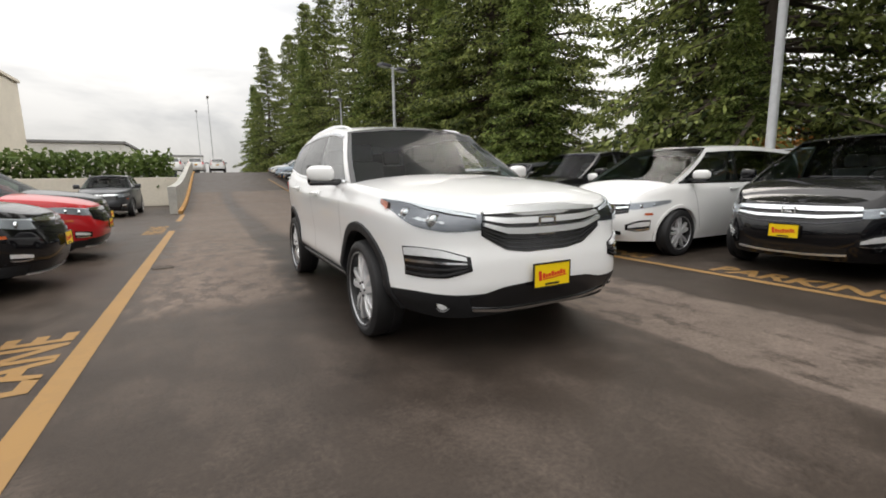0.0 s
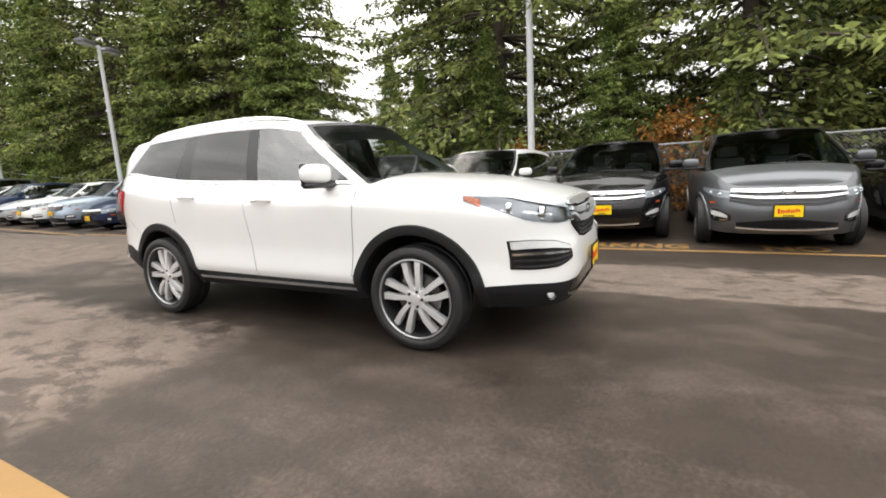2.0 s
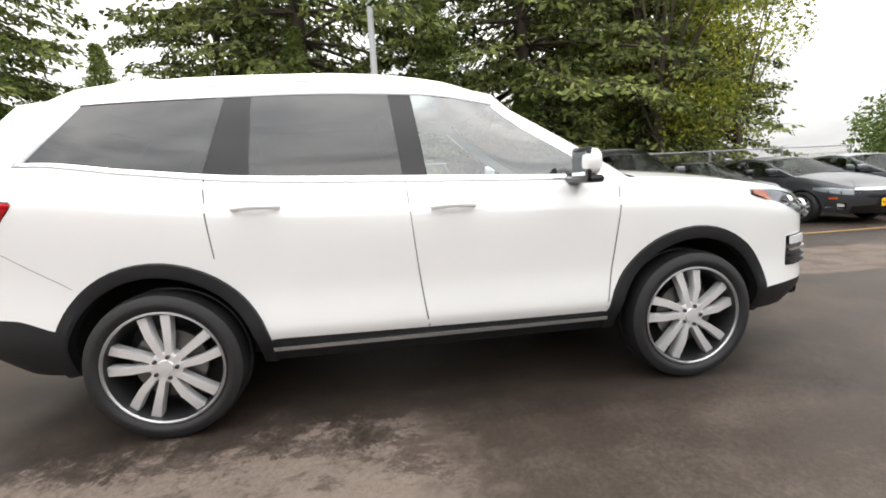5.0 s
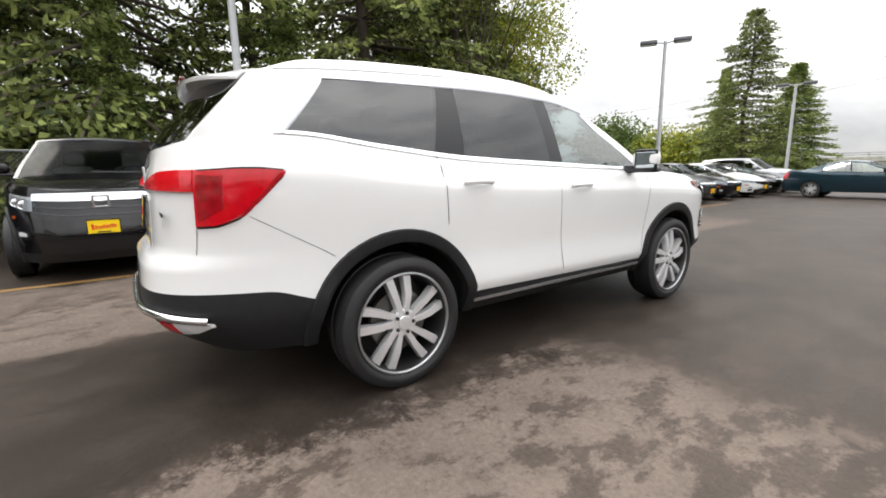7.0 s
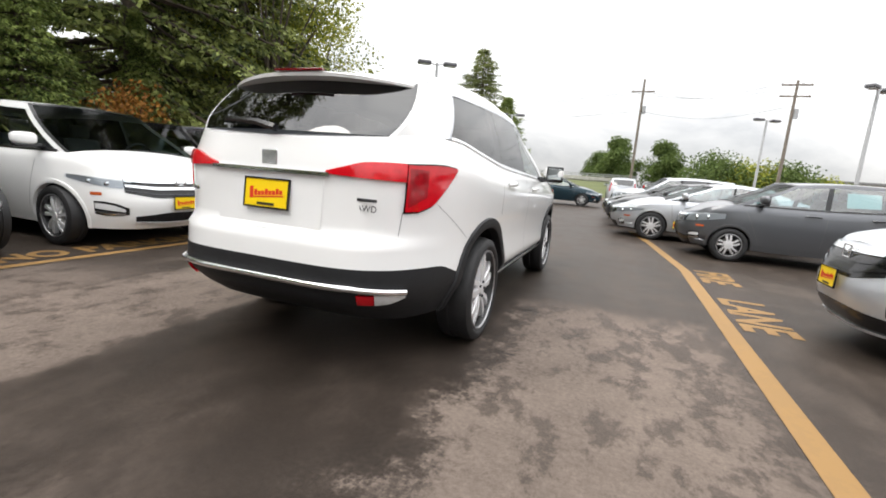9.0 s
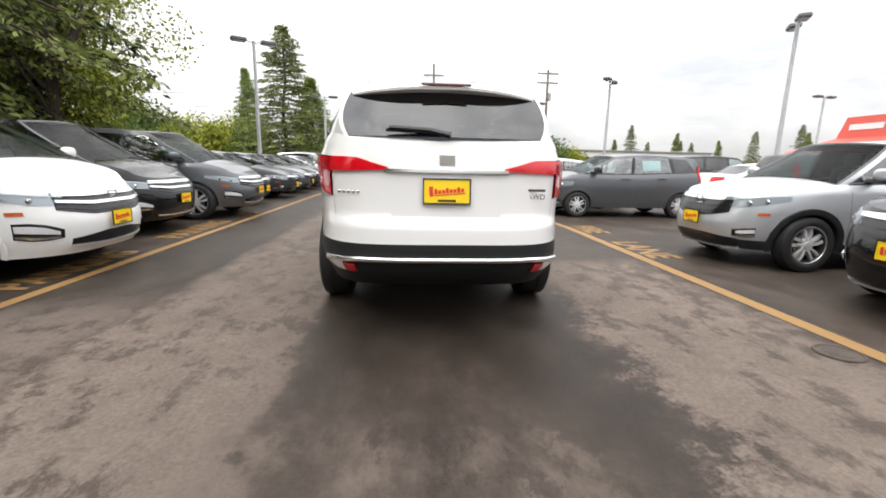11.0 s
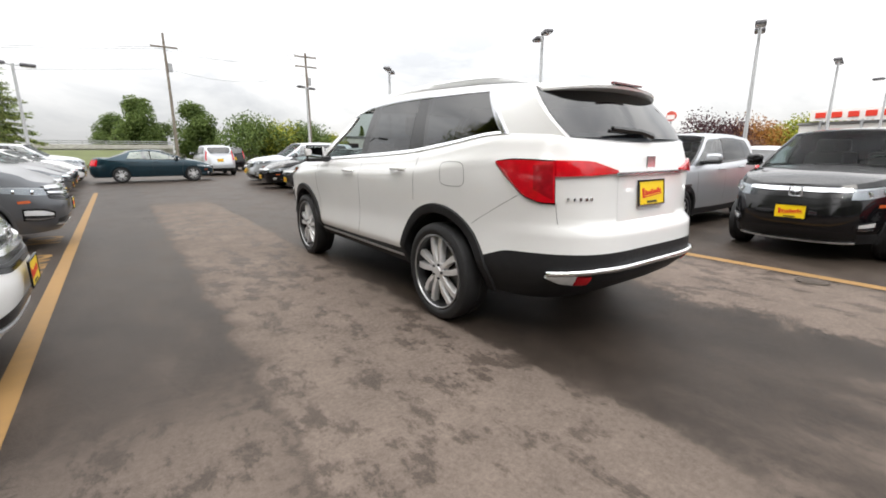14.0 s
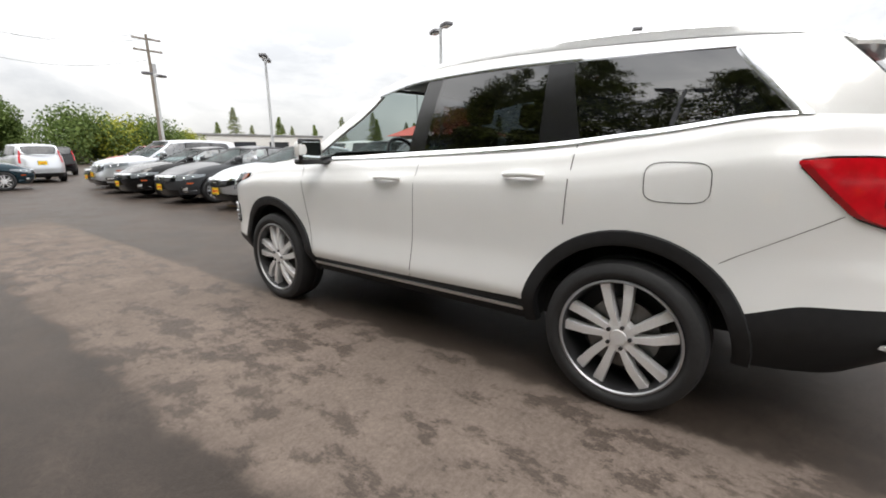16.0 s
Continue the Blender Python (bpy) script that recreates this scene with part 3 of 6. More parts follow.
        part("mirror_glass", fix(moved(box(mx + 0.118, mx + 0.268, my - 0.042, my - 0.036, mz - 0.03, mz + 0.09, 0.002, 1), e)), MIRROR, root, smooth=0)
    # seats and dashboard
    for y in k["seats"]:
        for x in (-0.38, 0.38):
            part("seat", moved(seat_shape(), pose(x, y, k["seat_z"])), SEAT, root)
    part("dashboard", box(-W * 0.8, W * 0.8, A[0] - 0.45, A[0] + 0.02, sh.top(A[0]) - 0.3, sh.top(A[0]) + 0.0, 0.05), INTERIOR, root)
    part("steering_wheel", moved(lathe([(0.016 * math.cos(t), 0.185 + 0.016 * math.sin(t)) for t in [2 * math.pi * i / 8 for i in range(9)]], 24, "y"), pose(-0.38, A[0] - 0.62, sh.top(A[0]) + 0.0, -25, 0, 0)), TRIM, root)
    return root, sh


def front_face(root, sh, k):
    """Lamps, grille, intake, plate and badge of a car's front, from its table of shapes."""
    f = k["face"]
    for sgn in (1, -1):
        # headlamps: a dark bowl, bright reflectors and a clear lens
        h = f["lamp"]
        s0, s1 = sh.sx(h["x0"]) * sgn, (sh.sy(h["y1"])) * sgn
        part("headlamp", skin(sh, s0, s1, h["lo"], h["hi"], 0.003, 0.01, 16, 5), f.get("lamp_back", BRIGHTLAMP), root, "headlamp with bright reflector")
        for t, w, j in ((0.36, 0.085, 1), (0.62, 0.07, 1)):
            lo = float(np.interp(t, np.linspace(0, 1, len(h["lo"])), h["lo"]))
            hi = float(np.interp(t, np.linspace(0, 1, len(h["hi"])), h["hi"]))
            c, r = (lo + hi) / 2 - 0.01, min(0.06, (hi - lo) * 0.36)
            p = sh.p(lerp(s0, s1, t), c, 0.001)
            part("projector", moved(lathe([(-0.02, r), (0.004, r), (0.0, r * 0.8), (0.006, r * 0.5), (0.008, 0.0)], 18, "y"), Matrix.Translation(p) @ Matrix.Diagonal((1, 1, 1, 1))), CHROME if j else f.get("bulb", TRIM), root)
        part("light_strip", skin(sh, lerp(s0, s1, 0.05), lerp(s0, s1, 0.8), [lerp(a, b, 0.80) for a, b in zip(h["lo"], h["hi"])], [lerp(a, b, 0.93) for a, b in zip(h["lo"], h["hi"])], 0.014, 0.008, 14, 3), FROST, root)
        part("headlamp_lens", skin(sh, s0, s1, h["lo"], h["hi"], 0.022, 0.02, 16, 5), LENS, root, "clear plastic headlamp lens")
        if not h.get("amber"):
            part("side_marker", skin(sh, sh.sy(k["axles"][0] + k["arch"] + 0.16) * sgn, sh.sy(k["axles"][0] + k["arch"] + 0.05) * sgn, h["lo"][0] - 0.08, h["lo"][0] - 0.045, 0.006, 0.006, 4, 3), AMBER, root, "amber side marker")
        if h.get("amber"):
            part("side_marker", skin(sh, lerp(s0, s1, 0.86), lerp(s0, s1, 0.985), [lerp(a, b, 0.12) for a, b in zip(h["lo"][-2:], h["hi"][-2:])], [lerp(a, b, 0.84) for a, b in zip(h["lo"][-2:], h["hi"][-2:])], 0.016, 0.01, 5, 4), AMBER, root, "amber side marker")
        g = f.get("fog")
        if g:
            part("fog_recess", skin(sh, sh.sx(g["x0"]) * sgn, sh.sy(g["y1"]) * sgn, g["lo"], g["hi"], 0.003, 0.01, 12, 4), TRIM, root)
            for lo, hi, mat, nm in g["bars"]:
                a = [lerp(p, q, lo) for p, q in zip(g["lo"], g["hi"])]
                b = [lerp(p, q, hi) for p, q in zip(g["lo"], g["hi"])]
                part(nm, skin(sh, sh.sx(g["x0"] + 0.03) * sgn, lerp(sh.sx(g["x0"]), sh.sy(g["y1"]), 0.94) * sgn, a, b, 0.018, 0.016, 12, 3), mat, root)
        r = f.get("round_fog")
        if r:
            p = sh.p(sh.sx(r[0]), r[1], -0.02)
            yaw = r[3]
            for nm, prof, mat in (("fog_bezel", [(0.0, r[2] * 1.5), (0.02, r[2] * 1.35), (0.012, r[2] * 1.05)], TRIM), ("fog_lamp", [(0.004, r[2] * 1.08), (0.016, r[2]), (0.022, r[2] * 0.6), (0.024, 0.0)], FROST)):
                q = moved(lathe(prof, 20, "y"), pose(p.x * sgn, p.y, p.z, 0, 0, -yaw * sgn))
                part(nm, q, mat, root)
    g = f["grille"]
    gx = sh.sx(g["x"])
    part("grille", skin(sh, -gx, gx, g["lo"], g["hi"], 0.004, 0.01, 24, 5), TRIM, root, "black grille mesh")
    for lo, hi, mat, off in g["bars"]:
        a = [lerp(p, q, lo) for p, q in zip(g["lo"], g["hi"])]
        b = [lerp(p, q, hi) for p, q in zip(g["lo"], g["hi"])]
        part("grille_bar", skin(sh, -gx * g.get("span", 0.98), gx * g.get("span", 0.98), a, b, off, off, 24, 4), mat, root, "chrome grille bar" if mat in (CHROME, SATIN) else "")
    i = f.get("intake")
    if i:
        ix = sh.sx(i["x"])
        part("lower_intake", skin(sh, -ix, ix, i["lo"], i["hi"], 0.003, 0.01, 20, 4), TRIM, root)
        if i.get("lip"):
            part("lip_trim", skin(sh, -ix, ix, [v - 0.02 for v in i["lo"]], i["lo"], 0.014, 0.014, 20, 3), i["lip"], root)
    if f.get("splitter"):
        c = f["splitter"]
        part("splitter", skin(sh, -sh.sy(c["y1"]), sh.sy(c["y1"]), c["lo"], c["hi"], 0.012, 0.012, 40, 3), c["mat"], root)
    p = sh.p(0.0, f["badge"][0], 0.028)
    b = f["badge"][1]
    part("badge", moved(merged(box(-b, b, -0.006, 0.004, -b * 0.85, -b * 0.65, 0.003, 1), box(-b, b, -0.006, 0.004, b * 0.65, b * 0.85, 0.003, 1), box(-b, -b * 0.72, -0.006, 0.004, -b * 0.8, b * 0.8, 0.003, 1), box(b * 0.72, b, -0.006, 0.004, -b * 0.8, b * 0.8, 0.003, 1), box(-b * 0.5, b * 0.5, -0.004, 0.004, -b * 0.12, b * 0.12, 0.003, 1)), Matrix.Translation(p)), CHROME, root, "plain chrome badge", smooth=0)
    if f.get("plate"):
        p = sh.p(0.0, f["plate"], 0.03)
        plate(root, pose(f.get("plate_x", 0), p.y, p.z, 0, 0, 180))
    part("wiper", tube([(-0.55, k["A"][0] + 0.02, sh.top(k["A"][0]) + 0.06), (0.1, k["A"][0] + 0.12, sh.top(k["A"][0]) + 0.075)], 0.008, 6), TRIM, root)


def outward(root):
    """Turns the glass of a car so that its front faces outwards."""
    for ob in root.children:
        if ob.type == "MESH" and ob.data.materials[0] in (CLEAR, SHIELD, PRIVACY, LENS):
            me, t = ob.data, 0.0
            for f in me.polygons:
                t += f.normal.dot(f.center - Vector((0, max(-1.2, min(1.0, f.center.y * 0.6)), 0.9))) * f.area
            if t < 0:
                me.flip_normals()


def handles(root, sh, spots, mat, seams):
    for y, z in spots:
        p = sh.p(sh.sy(y), z, 0.0)
        bar = []
        for i in range(9):
            t = i / 8
            bar.append((p.x + 0.008 + 0.032 * math.sin(math.pi * t) ** 0.5, y + 0.11 - 0.22 * t, z + 0.006 * math.sin(math.pi * t)))
        q = moved(tube(bar, 0.015, 8), Matrix())
        cup = skin(sh, sh.sy(y + 0.05), sh.sy(y - 0.05), z - 0.03, z + 0.03, 0.002, 0, 6, 4)
        for a, b in ((q, cup), (mirrored(q), mirrored(cup))):
            part("door_handle", a, mat, root)
            part("handle_cup", b, mat, root)
    for line in seams:
        q = line_on(sh, line)
        for a in (q, mirrored(q)):
            part("door_seam", a, GAP, root, smooth=0)


def tail_face(root, sh, k):
    f = k["tail"]
    for sgn in (1, -1):
        s0, s1 = sh.sy(f["y0"]) * sgn, sh.sx(f["x1"], False) * sgn
        part("tail_lamp", skin(sh, s0, s1, f["lo"], f["hi"], 0.016, 0.02, 14, 5), REDLENS, root, "red tail lamp")
        if f.get("x2"):
            part("tail_lamp_strip", skin(sh, s1 + 0.006 * sgn, sh.sx(f["x2"], False) * sgn, f["lo2"], f["hi2"], 0.016, 0.02, 12, 4), REDLENS, root, "red tail lamp")
    if f.get("plate"):
        p = sh.p(sh.length, f["plate"], 0.02)
        plate(root, pose(0, p.y, p.z, 0, 0, 0))


def wide_profile(low=0.93, shoulder=0.94):
    return [(0.0, low), (0.18, 0.972), (0.42, 0.995), (0.62, 1.0), (0.82, 0.985), (0.93, 0.968), (1.0, shoulder)]


# the white three-row SUV that the camera goes round
HERO = dict(
    F=2.42, R=-2.56, W=1.0, nf=5.8, nr=4.8, sill=0.335, res=1.25, category="car",
    top=[(-2.56, 1.33), (-2.3, 1.385), (-2.0, 1.395), (-1.5, 1.335), (-0.95, 1.275), (-0.1, 1.235), (0.6, 1.21), (1.05, 1.195), (1.6, 1.16), (2.2, 1.075), (2.42, 1.035)],
    clad=[(-2.56, 0.67), (-2.1, 0.66), (-1.9, 0.60), (-1.4, 0.5), (-0.9, 0.475), (0.9, 0.455), (1.4, 0.48), (1.95, 0.5), (2.2, 0.515), (2.42, 0.50)],
    wide=[(0.0, 0.89), (0.12, 0.955), (0.20, 0.988), (0.27, 0.984), (0.40, 0.977), (0.55, 0.986), (0.70, 0.997), (0.80, 1.0), (0.855, 0.994), (0.885, 0.971), (0.95, 0.952), (1.0, 0.915)],
    front=[(0.25, -0.06), (0.42, 0.02), (0.55, 0.05), (0.68, 0.04), (0.8, 0.01), (0.95, -0.01), (1.04, -0.07)],
    rear=[(0.33, -0.20), (0.45, -0.03), (0.56, 0.05), (0.68, 0.045), (0.80, 0.035), (0.84, -0.02), (1.0, -0.03), (1.15, -0.035), (1.33, -0.075)],
    crown=[(-2.56, 0.0), (-2.3, 0.02), (1.0, 0.075), (1.6, 0.065), (2.2, 0.035), (2.42, 0.0)],
    roofz=[(-2.3, 1.675), (-2.1, 1.70), (-1.4, 1.752), (-0.6, 1.777), (-0.1, 1.765), (0.3, 1.703), (0.45, 1.66)],
    roofw=[(-2.3, 0.66), (-1.6, 0.715), (-0.6, 0.735), (0.0, 0.725), (0.45, 0.70)],
    roofcrown=[(-2.2, 0.035), (-1.0, 0.05), (0.4, 0.045)],
    A=(1.06, 0.34), D=(-2.36, -2.06), pillar=0.13, vtop=0.86, bow_f=0.15, bow_r=-0.11, rear_glass=(0.965, 0.0, 0.95),
    panes=[((0, 0), (-0.06, -0.12), CLEAR), ((-0.19, -0.24), (-0.95, -0.93), PRIVACY), ((-1.17, -1.06), (-1.98, -1.74), PRIVACY)],
    belt_chrome=1, axles=(1.43, -1.43), wheel_r=0.38, rim_r=0.285, tyre_w=0.25, track=0.87, arch=0.487, lip=0.043, spokes=(5, True),
    mirror=(0.72, 1.245), seats=(0.15, -0.85), seat_z=0.72,
    face=dict(
        lamp=dict(x0=0.50, y1=1.84, lo=[0.895, 0.89, 0.92, 1.0, 1.055], hi=[0.985, 1.02, 1.05, 1.075, 1.088], amber=True),
        lamp_back=REFLECTOR,
        grille=dict(x=0.50, lo=[0.86, 0.76, 0.735, 0.735, 0.735, 0.76, 0.86], hi=[1.0, 1.015, 1.02, 1.02, 1.02, 1.015, 1.0],
                    bars=[(0.86, 1.0, SATIN, 0.024), (0.64, 0.76, SATIN, 0.03), (0.40, 0.54, SATIN, 0.034), (0.74, 0.77, DARKALLOY, 0.012), (0.27, 0.30, DARKALLOY, 0.013), (0.16, 0.19, DARKALLOY, 0.012), (0.06, 0.09, DARKALLOY, 0.011)]),
        fog=dict(x0=0.59, y1=2.1, lo=[0.65, 0.61, 0.605, 0.61], hi=[0.735, 0.785, 0.80, 0.795],
                 bars=[(0.72, 0.98, FROST, "running_light"), (0.50, 0.58, CHROME, "louvre"), (0.28, 0.34, DARKALLOY, "louvre"), (0.08, 0.14, DARKALLOY, "louvre")]),
        round_fog=(0.765, 0.425, 0.036, 30),
        intake=dict(x=0.60, lo=[0.41, 0.375, 0.37, 0.37, 0.375, 0.41], hi=[0.48, 0.53, 0.54, 0.54, 0.53, 0.48], lip=CHROME),
        badge=(0.895, 0.075), plate=0.575,
    ),
)
hero, hs = make_car("sport_utility_vehicle", "pearl white three-row SUV parked in the aisle, driver window open", HERO, PEARL, open_left=True)
front_face(hero, hs, HERO)
handles(hero, hs, [(0.05, 1.10), (-0.91, 1.145)], PEARL, [
    along((-0.12, 1.23), (-0.03, 0.47), 16), along((0.985, 1.19), (0.90, 0.48), 16), along((-1.16, 1.29), (-1.13, 0.91), 8),
])
# tail lamps wrap the rear corners and run on into the tailgate
for sgn in (1, -1):
    c = hs.sx(0.755, False)
    part("tail_lamp", skin(hs, hs.sy(-2.06) * sgn, c * sgn, [1.21, 1.11, 1.02, 0.985, 0.98], [1.222, 1.23, 1.23, 1.225, 1.22], 0.018, 0.03, 18, 6), REDLENS, hero, "large red wraparound tail lamp")
    part("lamp_surround", skin(hs, hs.sy(-2.05) * sgn, (c + 0.004) * sgn, [1.195, 1.095, 1.008, 0.973, 0.968], [1.23, 1.24, 1.24, 1.235, 1.23], 0.004, 0.01, 18, 4), TRIM, hero)
    part("tail_lamp_strip", skin(hs, (c + 0.008) * sgn, hs.sx(0.38, False) * sgn, [1.135, 1.14, 1.15], [1.225, 1.22, 1.165], 0.018, 0.03, 12, 5), REDLENS, hero, "red tailgate lamp strip")
    part("bumper_reflector", skin(hs, hs.sx(0.60, False) * sgn, lerp(hs.sx(0.60, False), hs.sy(-2.36), 0.33) * sgn, 0.475, 0.535, 0.012, 0.02, 6, 4), REDLENS, hero, "red bumper reflector")
    part("reversing_lamp", skin(hs, lerp(hs.sx(0.60, False), hs.sy(-2.36), 0.35) * sgn, hs.sy(-2.36) * sgn, [0.475, 0.482, 0.515], [0.54, 0.545, 0.53], 0.012, 0.02, 10, 4), FROST, hero, "clear reversing lamp")
    top = spl([(-2.0, 1.725), (-1.8, 1.788), (-1.4, 1.822), (-1.0, 1.834), (-0.6, 1.836), (-0.3, 1.826), (0.05, 1.785), (0.24, 1.735)])
    fin = []
    for i in range(40):
        y = lerp(0.24, -2.0, i / 39)
        x, z1 = hs.roofw(y) - 0.085, top(y)
        z0 = min(z1 - 0.004, hs.roofz(y) + 0.018)
        fin += [(x + 0.022, y, z0), (x + 0.018, y, z1 - 0.012), (x + 0.006, y, z1), (x - 0.008, y, z1), (x - 0.02, y, z1 - 0.012), (x - 0.024, y, z0)]
    q = fin, quads(40, 6, True)
    part("rail", q if sgn == 1 else mirrored(q), MACHINED, hero, "brushed silver roof rail")
    # darker inner signature of the lamp, the bumper's diagonal joint and the bright strip along the sill
    part("lamp_signature", skin(hs, lerp(hs.sy(-2.06), c, 0.66) * sgn, lerp(hs.sy(-2.06), c, 0.97) * sgn, [1.06, 1.0], [1.20, 1.205], 0.020, 0.012, 8, 4), REDMID, hero)
    q = line_on(hs, along((-1.80, 0.80), (-2.20, 1.02), 14), 0.003)
    part("bumper_joint", q if sgn == 1 else mirrored(q), GAP, hero, smooth=0)
    part("sill_strip", skin(hs, hs.sy(0.93) * sgn, hs.sy(-0.93) * sgn, 0.405, 0.428, 0.014, 0.016, 24, 3), SATIN, hero, "bright strip along the black sill")
q = line_on(hs, [(-1.62 + 0.13 * math.copysign(abs(math.cos(a)) ** 0.5, math.cos(a)), 1.13 + 0.085 * math.copysign(abs(math.sin(a)) ** 0.5, math.sin(a))) for a in [2 * math.pi * i / 32 for i in range(33)]], 0.004)
part("fuel_door", mirrored(q), GAP, hero, smooth=0)
end = hs.length
for nm, s0, lo, hi, off, mat in (
    ("plate_recess", hs.sx(0.36, False), 0.84, 1.135, 0.002, PEARL),
    ("garnish", hs.sx(0.40, False), 1.135, 1.155, 0.022, CHROME),
):
    a = skin(hs, s0, end, lo, hi, off, off, 24, 4)
    part(nm, merged(a, mirrored(a)), mat, hero)
bar = tube([hs.p(lerp(hs.sy(-2.36), end, i / 23), lerp(0.545, 0.568, min(1, i / 8)), 0.012) for i in range(24)], 0.019, 10)
part("chrome_strip", merged(bar, mirrored(bar)), CHROME, hero, "bright chrome bumper strip")
# tailgate seams
for a, b in (((0.75, 0.975), (0.745, 0.835)), ((0.745, 0.832), (0.0, 0.822))):
    vs = []
    for i in range(20):
        x, z = lerp(a[0], b[0], i / 19), lerp(a[1], b[1], i / 19)
        s = hs.sx(x, False) if x > 0.01 else end
        d = (0.002, 0) if a[0] == b[0] or abs(a[1] - b[1]) > 0.1 else (0, 0.0022)
        vs += [hs.p(s + d[0], z + d[1], 0.002), hs.p(s - d[0], z - d[1], 0.002)]
    q = vs, [(2 * i, 2 * i + 1, 2 * i + 3, 2 * i + 2) for i in range(19)]
    for r in (q, mirrored(q)):
        part("tailgate_seam", r, GAP, hero, smooth=0)
p = hs.p(end, 1.015, 0.012)
plate(hero, pose(0, p.y, p.z, -6, 0, 0))
p = hs.p(end, 1.215, 0.004)
part("badge", moved(box(-0.052, 0.052, -0.008, 0.004, -0.042, 0.042, 0.006, 2), Matrix.Translation(p)), CHROME, hero, "plain chrome badge", smooth=0)
for x0, n, w, z in ((-0.70, 5, 0.032, 1.0),):
    for i in range(n):
        p = hs.p(-hs.sx(abs(x0 + i * w), False), z, 0.003)
        part("nameplate_bar", moved(box(-0.012, 0.012, -0.004, 0.002, -0.011, 0.011, 0.002, 1), Matrix.Translation(p)), CHROME, hero, smooth=0)
p = hs.p(hs.sx(0.60, False), 0.985, 0.014)
aw = words("AWD", 0.05)
part("lettering", moved(aw, pose(p.x, p.y, p.z, 90, 0, 0)), DARKALLOY, hero, "dark AWD lettering", smooth=0)
part("nameplate_bar", moved(box(-0.06, 0.06, -0.004, 0.002, -0.008, 0.008, 0.002, 1), Matrix.Translation((p.x, p.y, p.z + 0.045))), DARKALLOY, hero, smooth=0)
# roof spoiler with its brake light: it carries the roof on past the rear window
vs, nx = [], 25
for i in range(nx):
    a = lerp(-1, 1, i / (nx - 1))
    c = abs(a) ** 2.2
    tip = lerp(-2.30, -2.13, abs(a) ** 3)
    for t, dz in ((0.0, 0.004), (0.3, 0.010), (0.7, 0.006), (0.95, -0.006), (1.0, -0.016), (0.985, -0.034), (0.8, -0.046), (0.4, -0.07), (0.12, -0.10)):
        y = lerp(-1.96, tip, t)
        z = lerp(hs.roofz(max(y, -2.25)) + 0.032 * (1 - c), 1.735 - 0.065 * c, 0.6 * t)
        vs.append((a * lerp(hs.roofw(y), 0.60, 0.25 * t) * 0.995, y, z + dz * lerp(1, 0.75, c)))
K = 9
fs = quads(nx, K) + [(i * K + K - 1, (i + 1) * K + K - 1, (i + 1) * K, i * K) for i in range(nx - 1)] + [tuple(range(K))[::-1], tuple((nx - 1) * K + j for j in range(K))]
sp = part("spoiler", (vs, [f[::-1] for f in fs]), PEARL, hero, "white roof spoiler")
part("brake_light", box(-0.17, 0.17, -2.312, -2.285, 1.715, 1.731, 0.004, 1), REDDARK, sp)
part("rear_wiper", merged(tube([(0.02, -2.50, 1.375), (-0.12, -2.495, 1.405), (-0.38, -2.465, 1.42)], 0.024, 6, 0.014), tube([(0.0, -2.48, 1.39), (-0.40, -2.455, 1.405)], 0.012, 5)), TRIM, hero)
outward(hero)
# ---- the other cars ----


def kind(F, R, W, H, nose, cowl, belt, tail, A, D, axles, wr, panes, face, tailset, res=0.55, rim=0.68, cladding=False, rear_glass=(0.9, 0.1, 0.9), seats=(0.0, -0.8), spokes=(5, True)):
    """A table of shapes for a car of another build."""
    sill = 0.24
    return dict(
        F=F, R=R, W=W, nf=3.6, nr=4.6, sill=sill, res=res, cladding=cladding,
        top=[(R, tail - 0.05), (R + 0.25, tail), (D[0], lerp(belt, tail, 0.8)), (0.0, belt), (A[0], cowl), (lerp(A[0], F, 0.55), lerp(cowl, nose, 0.45)), (F - 0.2, nose + 0.02), (F, nose - 0.03)],
        clad=[(R, 0.42), (0, 0.34), (F, 0.36)],
        wide=wide_profile(0.94, 0.92),
        front=[(0.2, -0.1), (0.38, 0.02), (0.55, 0.05), (0.7, 0.01), (nose, -0.1)],
        rear=[(0.2, -0.1), (0.42, 0.03), (0.6, 0.04), (0.8, 0.0), (tail, -0.12)],
        crown=[(R, 0.0), (R + 0.3, 0.02), (A[0], 0.07), (F - 0.4, 0.05), (F, 0.0)],
        roofz=[(D[1] - 0.2, H - 0.13), (D[1], H - 0.1), (lerp(D[1], A[1], 0.6), H - 0.03), (A[1], H - 0.08), (A[1] + 0.2, H - 0.11)],
        roofw=[(D[1], W * 0.66), (0.0, W * 0.74), (A[1], W * 0.70)],
        roofcrown=[(D[1], 0.03), (A[1], 0.04)],
        A=A, D=D, pillar=0.11, vtop=0.87, bow_f=0.16, bow_r=-0.08, rear_glass=rear_glass, panes=panes, belt_chrome=2,
        axles=axles, wheel_r=wr, rim_r=wr * rim, tyre_w=0.215, track=W - 0.125, arch=wr + 0.055, lip=0.045 if cladding else 0.02, spokes=spokes,
        mirror=(A[0] - 0.38, cowl + 0.09), seats=seats, seat_z=belt - 0.52, face=face, tail=tailset,
    )


